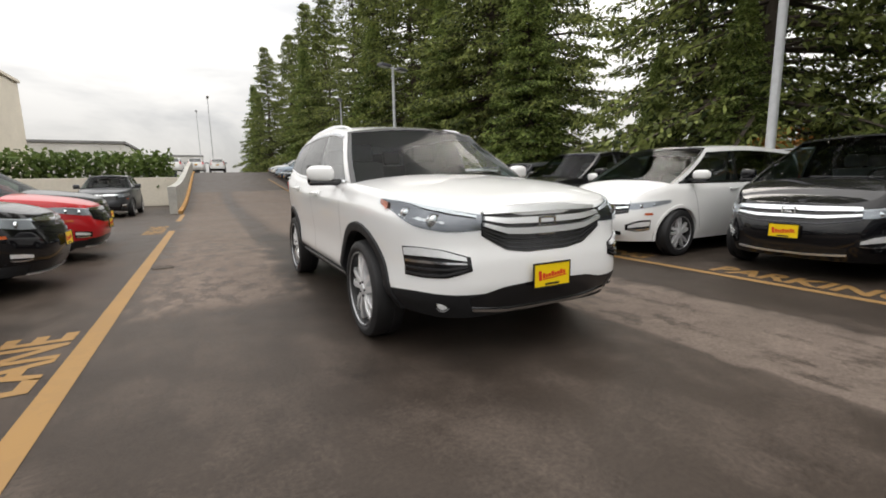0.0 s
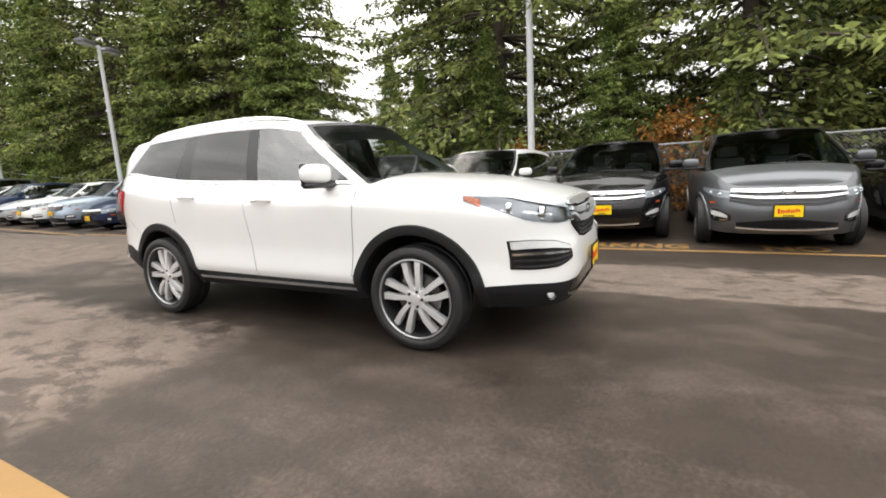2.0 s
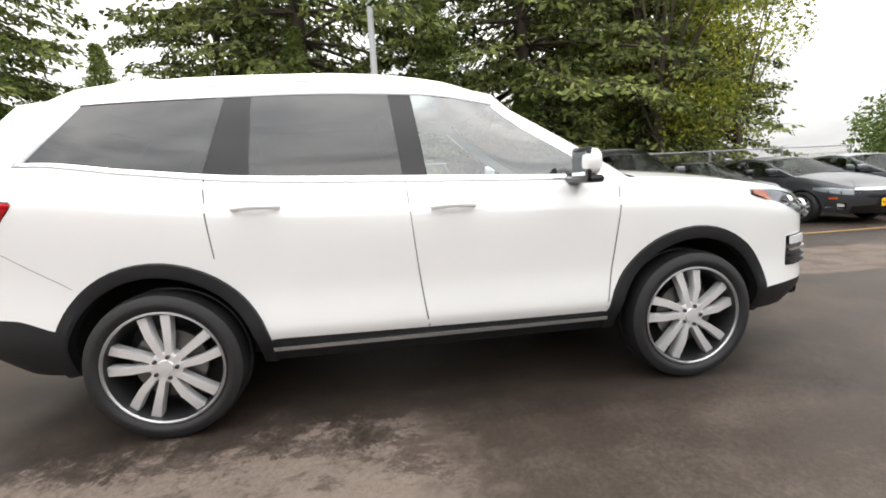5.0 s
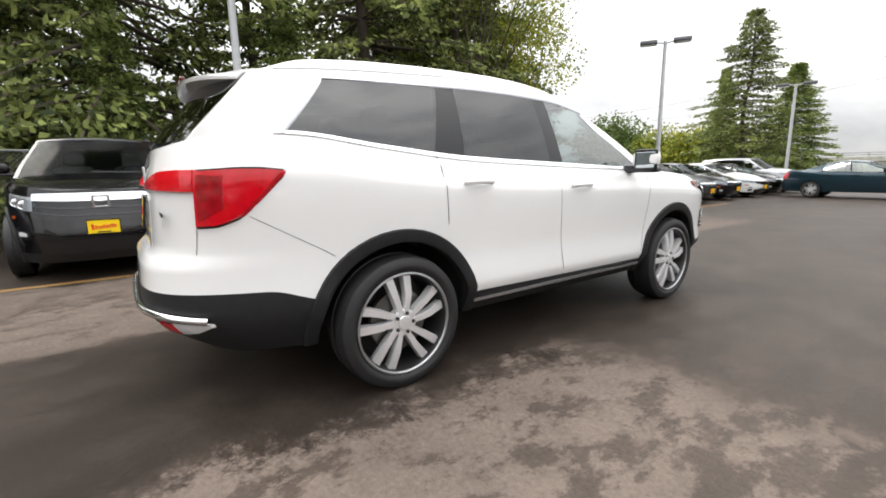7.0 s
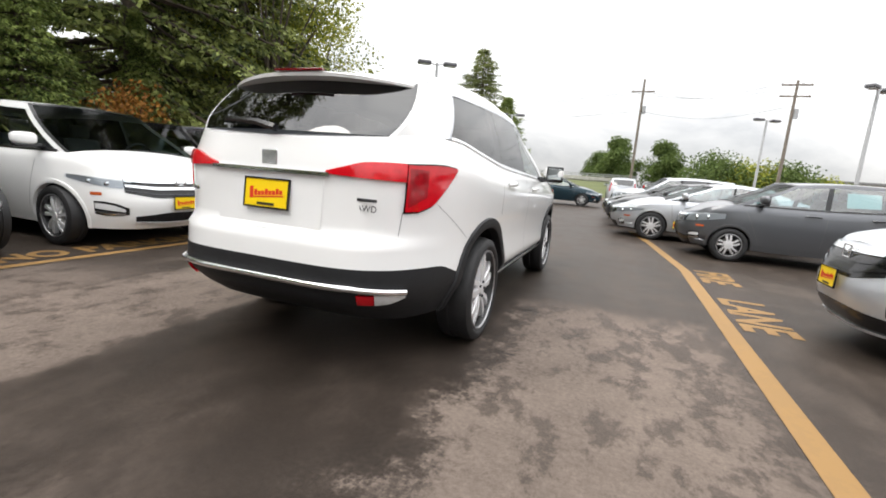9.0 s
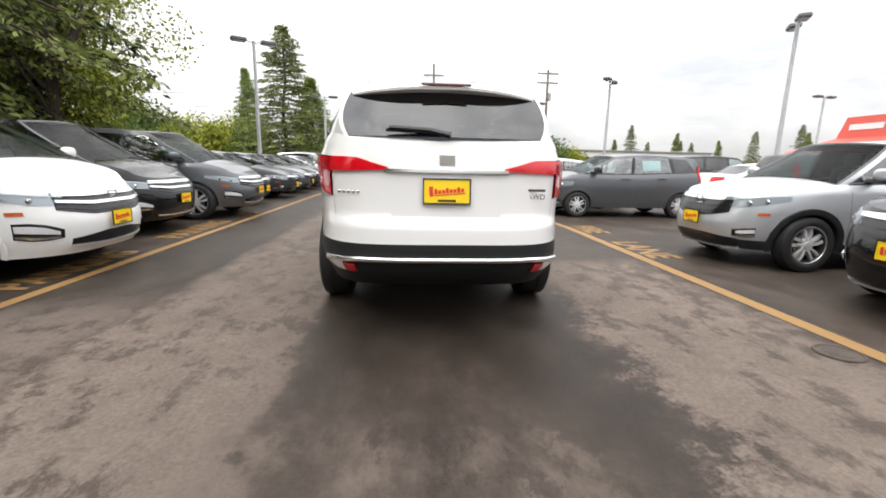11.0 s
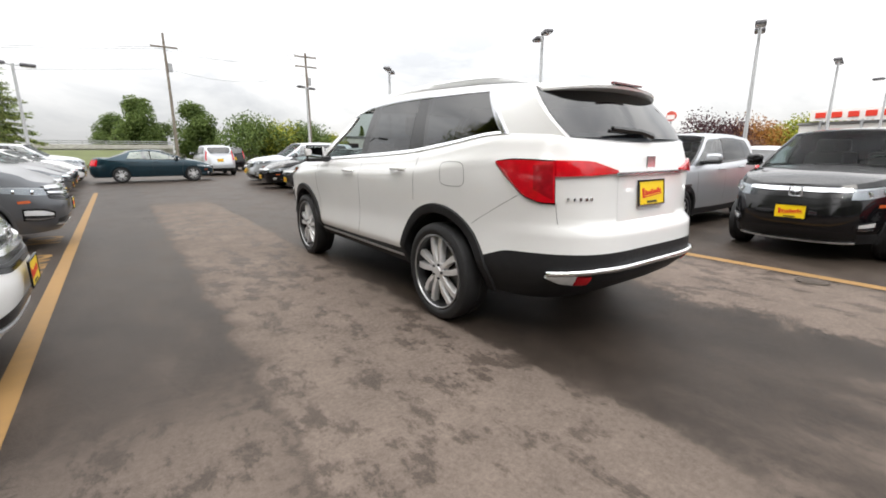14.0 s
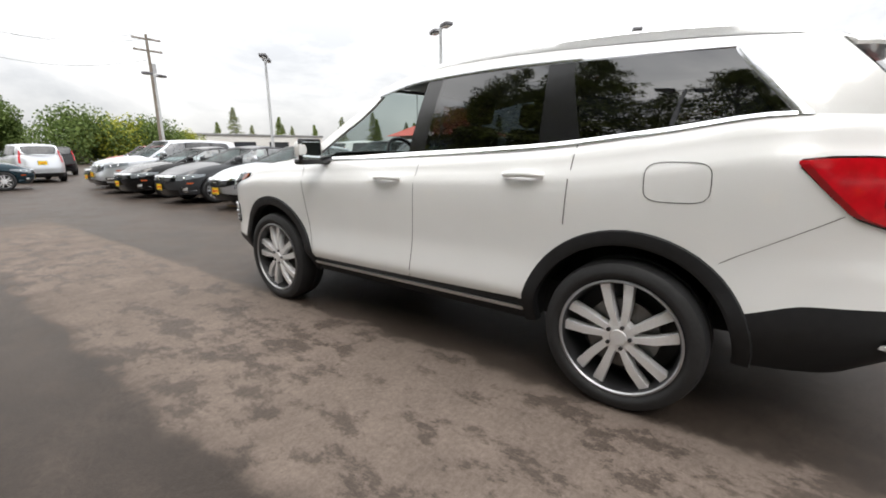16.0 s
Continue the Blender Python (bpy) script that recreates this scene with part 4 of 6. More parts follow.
def wing(lo, hi, x, lamp_x, y1, lz, bars, **more):
    """A front with a bright wing across the grille and slim lamps beside it."""
    return dict(
        lamp=dict(x0=lamp_x, y1=y1, lo=[lz[0], lz[0] + 0.01, lz[0] + 0.05, lz[0] + 0.1], hi=[lz[1] - 0.02, lz[1], lz[1] + 0.02, lz[1] + 0.03]),
        grille=dict(x=x, lo=[lo + 0.06, lo, lo, lo, lo + 0.06], hi=[hi, hi, hi, hi, hi], bars=bars), **more)


FOGBARS = [(0.1, 0.22, CHROME, "fog_trim"), (0.45, 0.85, FROST, "fog_lamp")]
VAN = kind(2.30, -2.86, 0.995, 1.74, 0.90, 1.10, 1.10, 1.16, (1.52, 0.52), (-2.66, -2.40), (1.42, -1.58), 0.355,
           [((0, 0), (-0.02, -0.05), CLEAR), ((-0.1, -0.12), (-1.25, -1.25), PRIVACY), ((-1.32, -1.32), (-2.45, -2.3), PRIVACY)],
           wing(0.62, 0.84, 0.62, 0.52, 1.62, (0.72, 0.83), [(0.78, 1.0, CHROME, 0.022), (0.42, 0.56, CHROME, 0.024), (0.15, 0.22, DARKALLOY, 0.012)],
                fog=dict(x0=0.60, y1=1.9, lo=[0.42, 0.40, 0.40, 0.42], hi=[0.5, 0.55, 0.57, 0.57], bars=FOGBARS),
                intake=dict(x=0.55, lo=[0.34, 0.32, 0.32, 0.34], hi=[0.40, 0.44, 0.44, 0.40], lip=MACHINED), badge=(0.765, 0.075), plate=0.56),
           dict(y0=-2.5, x1=0.7, lo=[0.95, 0.92], hi=[1.2, 1.2], plate=0.85), 0.8, 0.7)
PICKUP = kind(2.42, -2.90, 0.995, 1.80, 1.08, 1.20, 1.18, 1.20, (1.10, 0.35), (-1.00, -0.85), (1.48, -1.70), 0.385,
              [((0, 0), (-0.02, -0.05), CLEAR), ((-0.12, -0.14), (-0.9, -0.85), PRIVACY)],
              wing(0.70, 1.02, 0.62, 0.56, 1.9, (0.83, 1.0), [(0.72, 1.0, CHROME, 0.025), (0.45, 0.5, DARKALLOY, 0.012), (0.2, 0.25, DARKALLOY, 0.012)],
                   fog=dict(x0=0.66, y1=2.1, lo=[0.52, 0.51, 0.51], hi=[0.60, 0.62, 0.62], bars=FOGBARS),
                   intake=dict(x=0.6, lo=[0.36, 0.34, 0.34, 0.36], hi=[0.48, 0.5, 0.5, 0.48]), badge=(0.92, 0.085), plate=0.63),
              dict(y0=-2.75, x1=0.85, lo=[0.8, 0.8], hi=[1.15, 1.15], plate=0.7), 0.7, 0.66, True, (0.85, 0.1, 0.9))
CROSS = kind(2.13, -2.16, 0.89, 1.62, 0.92, 1.05, 1.08, 1.18, (0.98, 0.22), (-2.02, -1.72), (1.28, -1.33), 0.335,
             [((0, 0), (-0.15, -0.2), CLEAR), ((-0.22, -0.27), (-1.1, -1.0), PRIVACY), ((-1.2, -1.1), (-1.6, -1.45), PRIVACY)],
             wing(0.62, 0.86, 0.50, 0.42, 1.55, (0.74, 0.87), [(0.80, 1.0, CHROME, 0.022), (0.5, 0.56, TRIM, 0.012), (0.2, 0.26, TRIM, 0.012)],
                  fog=dict(x0=0.56, y1=1.82, lo=[0.40, 0.39, 0.40], hi=[0.48, 0.50, 0.51], bars=FOGBARS),
                  intake=dict(x=0.6, lo=[0.26, 0.25, 0.25, 0.26], hi=[0.37, 0.40, 0.40, 0.37], lip=MACHINED), badge=(0.80, 0.07), plate=0.58),
             dict(y0=-1.9, x1=0.6, lo=[0.9, 0.88], hi=[1.1, 1.1], plate=0.8), 0.7, 0.66, True)
HATCH = kind(1.98, -2.06, 0.85, 1.52, 0.86, 1.02, 1.03, 1.12, (1.20, 0.32), (-1.95, -1.72), (1.22, -1.30), 0.30,
             [((0, 0), (-0.05, -0.1), CLEAR), ((-0.13, -0.17), (-1.05, -1.0), CLEAR), ((-1.15, -1.1), (-1.7, -1.5), PRIVACY)],
             wing(0.60, 0.78, 0.48, 0.40, 1.35, (0.66, 0.82), [(0.78, 1.0, CHROME, 0.02), (0.4, 0.46, TRIM, 0.012)],
                  fog=dict(x0=0.54, y1=1.68, lo=[0.36, 0.35, 0.36], hi=[0.46, 0.48, 0.48], bars=FOGBARS),
                  intake=dict(x=0.55, lo=[0.24, 0.23, 0.24], hi=[0.38, 0.42, 0.38]), badge=(0.72, 0.06), plate=0.50),
             dict(y0=-1.85, x1=0.6, lo=[0.9, 0.88], hi=[1.25, 1.25], plate=0.8), 0.6, 0.66)
SEDAN = kind(2.25, -2.38, 0.90, 1.42, 0.74, 0.95, 0.97, 1.06, (1.12, 0.15), (-1.72, -0.98), (1.36, -1.34), 0.325,
             [((0, 0), (-0.18, -0.22), CLEAR), ((-0.22, -0.27), (-1.1, -0.95), CLEAR)],
             wing(0.52, 0.70, 0.52, 0.44, 1.55, (0.58, 0.70), [(0.75, 1.0, CHROME, 0.02), (0.35, 0.42, TRIM, 0.012)],
                  fog=dict(x0=0.58, y1=1.9, lo=[0.30, 0.29, 0.30], hi=[0.42, 0.44, 0.44], bars=FOGBARS),
                  intake=dict(x=0.52, lo=[0.22, 0.21, 0.22], hi=[0.36, 0.40, 0.36]), badge=(0.64, 0.06), plate=0.44),
             dict(y0=-2.15, x1=0.45, lo=[0.72, 0.74], hi=[0.98, 0.96], plate=0.7), 0.6, 0.68, False, (0.92, 0.05, 0.96), (-0.05,))
SUV = kind(2.25, -2.30, 0.92, 1.68, 0.98, 1.10, 1.12, 1.22, (1.00, 0.25), (-2.18, -1.90), (1.33, -1.33), 0.35,
           [((0, 0), (-0.12, -0.17), CLEAR), ((-0.19, -0.24), (-1.05, -1.0), PRIVACY), ((-1.15, -1.1), (-1.85, -1.65), PRIVACY)],
           wing(0.66, 0.90, 0.52, 0.44, 1.6, (0.78, 0.92), [(0.76, 1.0, CHROME, 0.022), (0.4, 0.46, TRIM, 0.012)],
                fog=dict(x0=0.58, y1=1.9, lo=[0.42, 0.41, 0.42], hi=[0.52, 0.54, 0.54], bars=FOGBARS),
                intake=dict(x=0.58, lo=[0.28, 0.27, 0.28], hi=[0.42, 0.46, 0.42], lip=MACHINED), badge=(0.84, 0.07), plate=0.60),
           dict(y0=-2.12, x1=0.66, lo=[0.85, 0.85], hi=[1.35, 1.4], plate=0.85), 0.6, 0.66, True)

MASTERS = {}
SEAMS = {"VAN": [along((-0.06, 1.08), (-0.06, 0.4), 8), along((1.15, 1.08), (0.95, 0.42), 8), along((-1.3, 1.1), (-1.2, 0.4), 8)]}
for key, table, name, words_ in (("VAN", VAN, "minivan", "minivan"), ("PICKUP", PICKUP, "pickup_truck", "crew-cab pickup truck"), ("CROSS", CROSS, "crossover", "small crossover"),
                                 ("HATCH", HATCH, "hatchback", "five-door hatchback"), ("SEDAN", SEDAN, "sedan", "four-door sedan"), ("SUV", SUV, "compact_suv", "compact SUV")):
    r, sh = make_car(name, "car", table, WHITE)
    front_face(r, sh, table)
    tail_face(r, sh, table)
    hz = table["top"][3][1] - 0.1
    c0 = table["panes"]
    handles(r, sh, [(c0[0][1][0] + 0.14, hz), (max(c0[1][1][0] + 0.12, table["axles"][1] + 0.5), hz + 0.02)], WHITE, SEAMS.get(key, [along((c0[0][1][0] - 0.02, hz + 0.08), (c0[0][1][0] + 0.02, 0.4), 8), along((table["A"][0] - 0.12, hz + 0.08), (table["axles"][0] - table["arch"] - 0.06, 0.42), 8)]))
    outward(r)
    MASTERS[key] = (r, table, words_)
placed = {}
COLOUR = {WHITE: "white", BLACK: "black", GREY: "grey metallic", CHARCOAL: "charcoal", SILVER: "silver", BLUE: "dark blue", TEAL: "dark teal", RED: "bright red", MAROON: "deep red", ICE: "pale blue-silver"}


def park(key, coat, x, y, turn, where, z=0.0, pitch=0.0, group=""):
    """A car of one kind in one colour, its front's foot at (x, y)."""
    r, table, words_ = MASTERS[key]
    f = table["F"] + 0.03
    a = radians(turn)
    m = pose(x + math.sin(a) * f, y - math.cos(a) * f, z, pitch, 0, turn)
    if key in placed:
        ob = copy_thing(r, m)
    else:
        ob = r
        ob.matrix_basis = m
        placed[key] = 1
    for o in ob.children_recursive:
        if o.type == "MESH" and (o.data.materials[0] is WHITE):
            o.material_slots[0].link = "OBJECT"
            o.material_slots[0].material = coat
    article = COLOUR[coat]
    tagged(ob, f"{article} {words_} {where}", "car", group)
    return ob


def ramp_z(y):
    t = min(1.0, max(0.0, (-16.0 - y) / 42.0))
    return 2.7 * t * t * (3 - 2 * t)


LEFT, RIGHT = "cars along the fence", "cars across the aisle"
for key, coat, x, y in (("PICKUP", BLACK, -3.42, -2.87), ("VAN", WHITE, -3.42, -0.42), ("VAN", BLACK, -3.95, 2.08), ("VAN", GREY, -3.5, 4.4), ("SEDAN", BLACK, -4.1, 6.85), ("SEDAN", CHARCOAL, -3.9, 9.2),
                        ("SEDAN", GREY, -3.9, 11.5), ("SEDAN", CHARCOAL, -3.95, 13.7), ("SEDAN", BLACK, -4.0, 15.9), ("SEDAN", WHITE, -3.9, 18.2), ("SEDAN", BLACK, -4.0, 20.6), ("SUV", SILVER, -4.0, 23.0), ("SUV", CHARCOAL, -3.8, -5.4), ("CROSS", WHITE, -3.9, -9.2)):
    park(key, coat, x, y, -90, "parked nose-out by the fence, yellow dealer plate", group=LEFT)
park("SUV", BLACK, -8.6, -11.6, 90, "parked tail-out by the fence", group=LEFT)
rnd = random.Random(5)
mix = [("SEDAN", BLUE), ("SUV", ICE), ("SUV", WHITE), ("SEDAN", SILVER), ("CROSS", BLUE), ("SEDAN", WHITE), ("SUV", GREY), ("HATCH", WHITE), ("SEDAN", SILVER), ("SUV", BLACK)]
for i in range(14):
    y = -13.9 - i * 2.42
    key, coat = mix[i % len(mix)]
    park(key, coat, -4.0 - 0.12 * rnd.random(), y, -90, "parked in the long row by the fence", ramp_z(y), group=LEFT)
for key, coat, x, y in (("CROSS", SILVER, 3.6, 0.2), ("CROSS", BLACK, 3.6, -2.35), ("CROSS", RED, 3.55, -4.85), ("SUV", CHARCOAL, 3.9, -7.3), ("HATCH", GREY, 2.95, 5.55), ("SEDAN", SILVER, 1.65, 7.8),
                        ("SEDAN", CHARCOAL, 1.45, 10.2), ("SEDAN", BLACK, 1.3, 12.6), ("SUV", SILVER, 1.4, 15.0), ("SEDAN", GREY, 1.9, 17.6), ("SEDAN", SILVER, 2.8, 20.4), ("SEDAN", WHITE, 3.8, 23.2), ("CROSS", RED, 4.8, 26.2)):
    park(key, coat, x, y, 90, "parked nose-out across the aisle, yellow dealer plate" if y < 10 else "in the far row across the aisle", group=RIGHT)
hatch = next(o for o in bpy.data.objects if o.parent is None and o.name.startswith("hatchback") and abs(o.matrix_basis.translation.y - 5.55) < 0.1)
hsh = Shell(HATCH)
for sgn in (1, -1):
    q = pane(hsh, lambda v: -0.35, lambda v: -0.80, 0.18, 0.72, -0.012, 4, 4, 0.003)
    part("window_sticker", q if sgn == 1 else mirrored(q), STICKER, hatch, "pale blue price sheet in the window")
park("SEDAN", TEAL, 0.9, 20.1, -90, "standing across the end of the aisle")
park("SUV", SILVER, 1.87, 27.9, 0, "seen from behind at the aisle's end")
park("SUV", BLACK, 3.9, 34.5, 0, "seen from behind far down the lot")
park("SUV", CHARCOAL, 5.5, -16.0, 0, "standing by the retaining wall")
back = [("SUV", WHITE), ("SEDAN", WHITE), ("SUV", MAROON), ("SEDAN", SILVER), ("HATCH", WHITE), ("SUV", GREY), ("SEDAN", WHITE), ("SUV", BLACK)]
for i in range(9):
    key, coat = back[i % 8]
    park(key, coat, 13.6, -7.0 + i * 2.5, -90, "in the back-to-back row behind", group="cars in the second row")
for i in range(3):
    key, coat = back[(i * 3 + 1) % 8]
    park(key, coat, 19.5, -9.0 + i * 2.6, 90, "in the third row of the lot", group="cars in the third row")
for i in range(3):
    park("VAN" if i else "SUV", WHITE, 0.5 + i * 2.3, -60.0, 180, "standing at the top of the slope", ramp_z(-60), group="vans at the top")

# ---- ground ----
G, gt, gb = material("worn_asphalt")


def mk(kind_, **sets):
    return nd(gt, kind_, **sets)


def math_node(op, a, b=None, c=None):
    n = gt.nodes.new("ShaderNodeMath")
    n.operation = op
    for i, v in enumerate((a, b, c)):
        if v is None:
            continue
        if isinstance(v, (int, float)):
            n.inputs[i].default_value = v
        else:
            gt.links.new(v, n.inputs[i])
    return n.outputs[0]


co = mk("ShaderNodeNewGeometry")
sep = mk("ShaderNodeSeparateXYZ")
gt.links.new(co.outputs["Position"], sep.inputs[0])
X, Y = sep.outputs[0], sep.outputs[1]


def fbm(scale, detail=4.0, rough=0.55, stretch=None):
    n = mk("ShaderNodeTexNoise", Scale=scale, Detail=detail, Roughness=rough)
    src = co.outputs["Position"]
    if stretch:
        mp = mk("ShaderNodeMapping")
        mp.inputs["Scale"].default_value = stretch
        gt.links.new(src, mp.inputs["Vector"])
        src = mp.outputs[0]
    gt.links.new(src, n.inputs["Vector"])
    return n.outputs["Fac"]


def band(v, lo, hi, soft, wob):
    """1 between lo and hi, with soft, wobbling edges."""
    vv = math_node("ADD", v, wob)
    a = mk("ShaderNodeMapRange")
    a.interpolation_type = "SMOOTHSTEP"
    a.inputs["From Min"].default_value, a.inputs["From Max"].default_value = lo - soft, lo + soft
    gt.links.new(vv, a.inputs["Value"])
    b = mk("ShaderNodeMapRange")
    b.interpolation_type = "SMOOTHSTEP"
    b.inputs["From Min"].default_value, b.inputs["From Max"].default_value = hi - soft, hi + soft
    b.inputs["To Min"].default_value, b.inputs["To Max"].default_value = 1.0, 0.0
    gt.links.new(vv, b.inputs["Value"])
    return math_node("MULTIPLY", a.outputs[0], b.outputs[0])


big, mid, fine, grit, speck = fbm(0.55, 5.0), fbm(2.6, 6.0, 0.62), fbm(11.0, 5.0, 0.6), fbm(130.0, 3.0, 0.7), fbm(38.0, 4.0, 0.75)
wob = math_node("ADD", math_node("MULTIPLY", math_node("SUBTRACT", mid, 0.5), 1.2), math_node("ADD", math_node("MULTIPLY", math_node("SUBTRACT", fine, 0.5), 0.6), math_node("MULTIPLY", math_node("SUBTRACT", speck, 0.5), 0.45)))
wob2 = math_node("MULTIPLY", math_node("SUBTRACT", mid, 0.5), 0.35)
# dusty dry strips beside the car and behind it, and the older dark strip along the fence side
strip_r = math_node("MULTIPLY", band(X, 1.12, 2.72, 0.12, wob), band(Y, -30.0, -0.05, 0.25, wob))
strip_l = math_node("MULTIPLY", band(X, -2.36, -0.95, 0.05, wob2), band(Y, -30.0, 9.0, 1.0, wob))
rear = math_node("MULTIPLY", band(X, -2.36, 0.5, 0.3, wob), band(Y, -30.0, -3.6, 0.4, wob))
edge_l = math_node("MULTIPLY", band(X, -3.4, -2.4, 0.12, wob), math_node("ADD", 0.08, math_node("MULTIPLY", band(Y, -30.0, -1.7, 0.5, wob), 0.75)))
# darker zone below and behind the car, and along the fence strip
dark_zone = math_node("MULTIPLY", band(X, -0.85, 1.1, 0.25, wob), band(Y, -6.5, 2.4, 0.4, wob))
dark_zone = math_node("MAXIMUM", dark_zone, math_node("MULTIPLY", band(X, -3.6, -2.3, 0.1, wob2), math_node("MULTIPLY", band(Y, -1.6, 20.0, 0.5, wob), 0.75)))
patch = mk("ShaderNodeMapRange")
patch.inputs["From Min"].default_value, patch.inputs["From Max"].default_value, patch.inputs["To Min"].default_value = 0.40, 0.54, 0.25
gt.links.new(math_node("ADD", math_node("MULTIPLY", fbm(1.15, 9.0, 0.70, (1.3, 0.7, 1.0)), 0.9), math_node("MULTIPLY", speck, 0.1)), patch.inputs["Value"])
dark_zone = math_node("MULTIPLY", dark_zone, patch.outputs[0])
dust = math_node("MAXIMUM", math_node("MAXIMUM", strip_r, strip_l), math_node("MAXIMUM", rear, edge_l))
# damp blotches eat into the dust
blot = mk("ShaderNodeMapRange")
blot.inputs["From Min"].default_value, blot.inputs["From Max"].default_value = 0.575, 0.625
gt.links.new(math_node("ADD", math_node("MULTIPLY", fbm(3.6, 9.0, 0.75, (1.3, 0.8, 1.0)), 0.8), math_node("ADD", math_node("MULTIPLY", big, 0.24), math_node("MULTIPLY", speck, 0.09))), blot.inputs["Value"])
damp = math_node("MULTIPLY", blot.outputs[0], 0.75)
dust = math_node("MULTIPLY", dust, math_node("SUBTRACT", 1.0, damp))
dust = math_node("MULTIPLY", dust, math_node("ADD", 0.66, math_node("MULTIPLY", fine, 0.55)))
dust = math_node("MULTIPLY", dust, math_node("SUBTRACT", 1.0, math_node("MULTIPLY", dark_zone, 0.62)))
film = mk("ShaderNodeMapRange")
film.inputs["From Min"].default_value, film.inputs["From Max"].default_value, film.inputs["To Max"].default_value = 0.47, 0.60, 0.30
gt.links.new(math_node("ADD", math_node("MULTIPLY", fbm(1.7, 9.0, 0.72, (1.0, 0.6, 1.0)), 0.8), math_node("MULTIPLY", speck, 0.2)), film.inputs["Value"])
dust = math_node("MAXIMUM", dust, math_node("MULTIPLY", film.outputs[0], math_node("SUBTRACT", 1.0, math_node("MULTIPLY", dark_zone, 0.6))))
tone = gt.nodes.new("ShaderNodeMix")
tone.data_type = "RGBA"
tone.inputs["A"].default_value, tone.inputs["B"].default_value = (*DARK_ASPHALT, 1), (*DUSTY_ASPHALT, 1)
gt.links.new(dust, tone.inputs["Factor"])
var = math_node("ADD", -0.36, math_node("ADD", math_node("ADD", math_node("MULTIPLY", grit, 0.4), math_node("MULTIPLY", big, 0.6)), math_node("ADD", math_node("MULTIPLY", speck, 1.1), math_node("MULTIPLY", mid, 0.7))))
var = math_node("MULTIPLY", var, math_node("SUBTRACT", 1.0, math_node("MULTIPLY", dark_zone, 0.35)))
scl = gt.nodes.new("ShaderNodeVectorMath")
scl.operation = "SCALE"
gt.links.new(tone.outputs["Result"], scl.inputs[0])
gt.links.new(var, scl.inputs["Scale"])
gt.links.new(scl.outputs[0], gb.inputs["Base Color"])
gt.links.new(math_node("ADD", 0.5, math_node("MULTIPLY", dust, 0.35)), gb.inputs["Roughness"])
gb.inputs["Specular IOR Level"].default_value = 0.14
bp = mk("ShaderNodeBump", Strength=0.35, Distance=0.006)
gt.links.new(grit, bp.inputs["Height"])
gt.links.new(bp.outputs[0], gb.inputs["Normal"])


def bank(x, y):
    """Rise of the land: the slope up the lot's end, the grass bank and the far land."""
    z = ramp_z(y) * (1 if x < 3.0 else max(0.0, 1 - (x - 3.0) / 0.3))
    return z


xs = [-600, -200, -80, -40, -25, -18, -12, -8, -4, 0, 2.0, 2.9, 3.0, 3.1, 3.2, 3.35, 4, 8, 14, 25, 40, 80, 200, 600]
ys = [-600, -200, -100, -70] + [-58 + i * 3 for i in range(15)] + [-13, 0, 20, 40, 70, 120, 250, 600]
gv = [(x, y, bank(x, y)) for x in xs for y in ys]
thing("ground", (gv, quads(len(xs), len(ys))), G, "dark worn asphalt car lot with dusty, damp and darker patches", "asphalt", kind="structure")

LINE, lt, lb = material("worn_yellow_line_paint")
lb.inputs["Roughness"].default_value = 0.7
lco, ln1, ln2 = nd(lt, "ShaderNodeNewGeometry"), nd(lt, "ShaderNodeTexNoise", Scale=9.0, Detail=8.0, Roughness=0.7), nd(lt, "ShaderNodeTexNoise", Scale=1.3, Detail=3.0)
lad = nd(lt, "ShaderNodeMath")
lad.operation = "ADD"
lrm = nd(lt, "ShaderNodeValToRGB")
lrm.color_ramp.elements[0].position, lrm.color_ramp.elements[0].color = 0.995, (0.255, 0.142, 0.042, 1)
lrm.color_ramp.elements[1].position, lrm.color_ramp.elements[1].color = 1.0, (0.24, 0.135, 0.042, 1)
for a, b in ((lco.outputs["Position"], ln1.inputs["Vector"]), (lco.outputs["Position"], ln2.inputs["Vector"]), (ln1.outputs["Fac"], lad.inputs[0]), (ln2.outputs["Fac"], lad.inputs[1]), (lad.outputs[0], lrm.inputs["Fac"]), (lrm.outputs["Color"], lb.inputs["Base Color"])):
    lt.links.new(a, b)


def strip(pts, w, z=0.004):
    vs = []
    for i, (x, y) in enumerate(pts):
        a, b = pts[max(0, i - 1)], pts[min(len(pts) - 1, i + 1)]
        d = Vector((b[0] - a[0], b[1] - a[1])).normalized() * w / 2
        vs += [(x - d.y, y + d.x, z + ramp_z(y)), (x + d.y, y - d.x, z + ramp_z(y))]
    return vs, [(2 * i, 2 * i + 1, 2 * i + 3, 2 * i + 2) for i in range(len(pts) - 1)]


thing("line_east", strip([(2.88, -9.0), (2.88, 3.0), (2.55, 6.2), (2.2, 8.5)], 0.15), LINE, "worn yellow fire lane line on the asphalt", "road marking", kind="structure", smooth=0)
thing("line_far", strip([(2.9, -16.5), (2.9, -12.5)], 0.15), LINE, "worn yellow line at the foot of the slope", "road marking", kind="structure", smooth=0)
thing("line_west", strip([(-3.5, -13), (-3.5, 0), (-3.5, 14)], 0.12), LINE, "worn yellow line before the parked row", "road marking", kind="structure", smooth=0)
thing("line_west_low", strip([(-3.3, -60), (-3.3, -40), (-3.3, -25), (-3.35, -13)], 0.12), LINE, "worn yellow line beside the long row", "road marking", kind="structure", smooth=0)
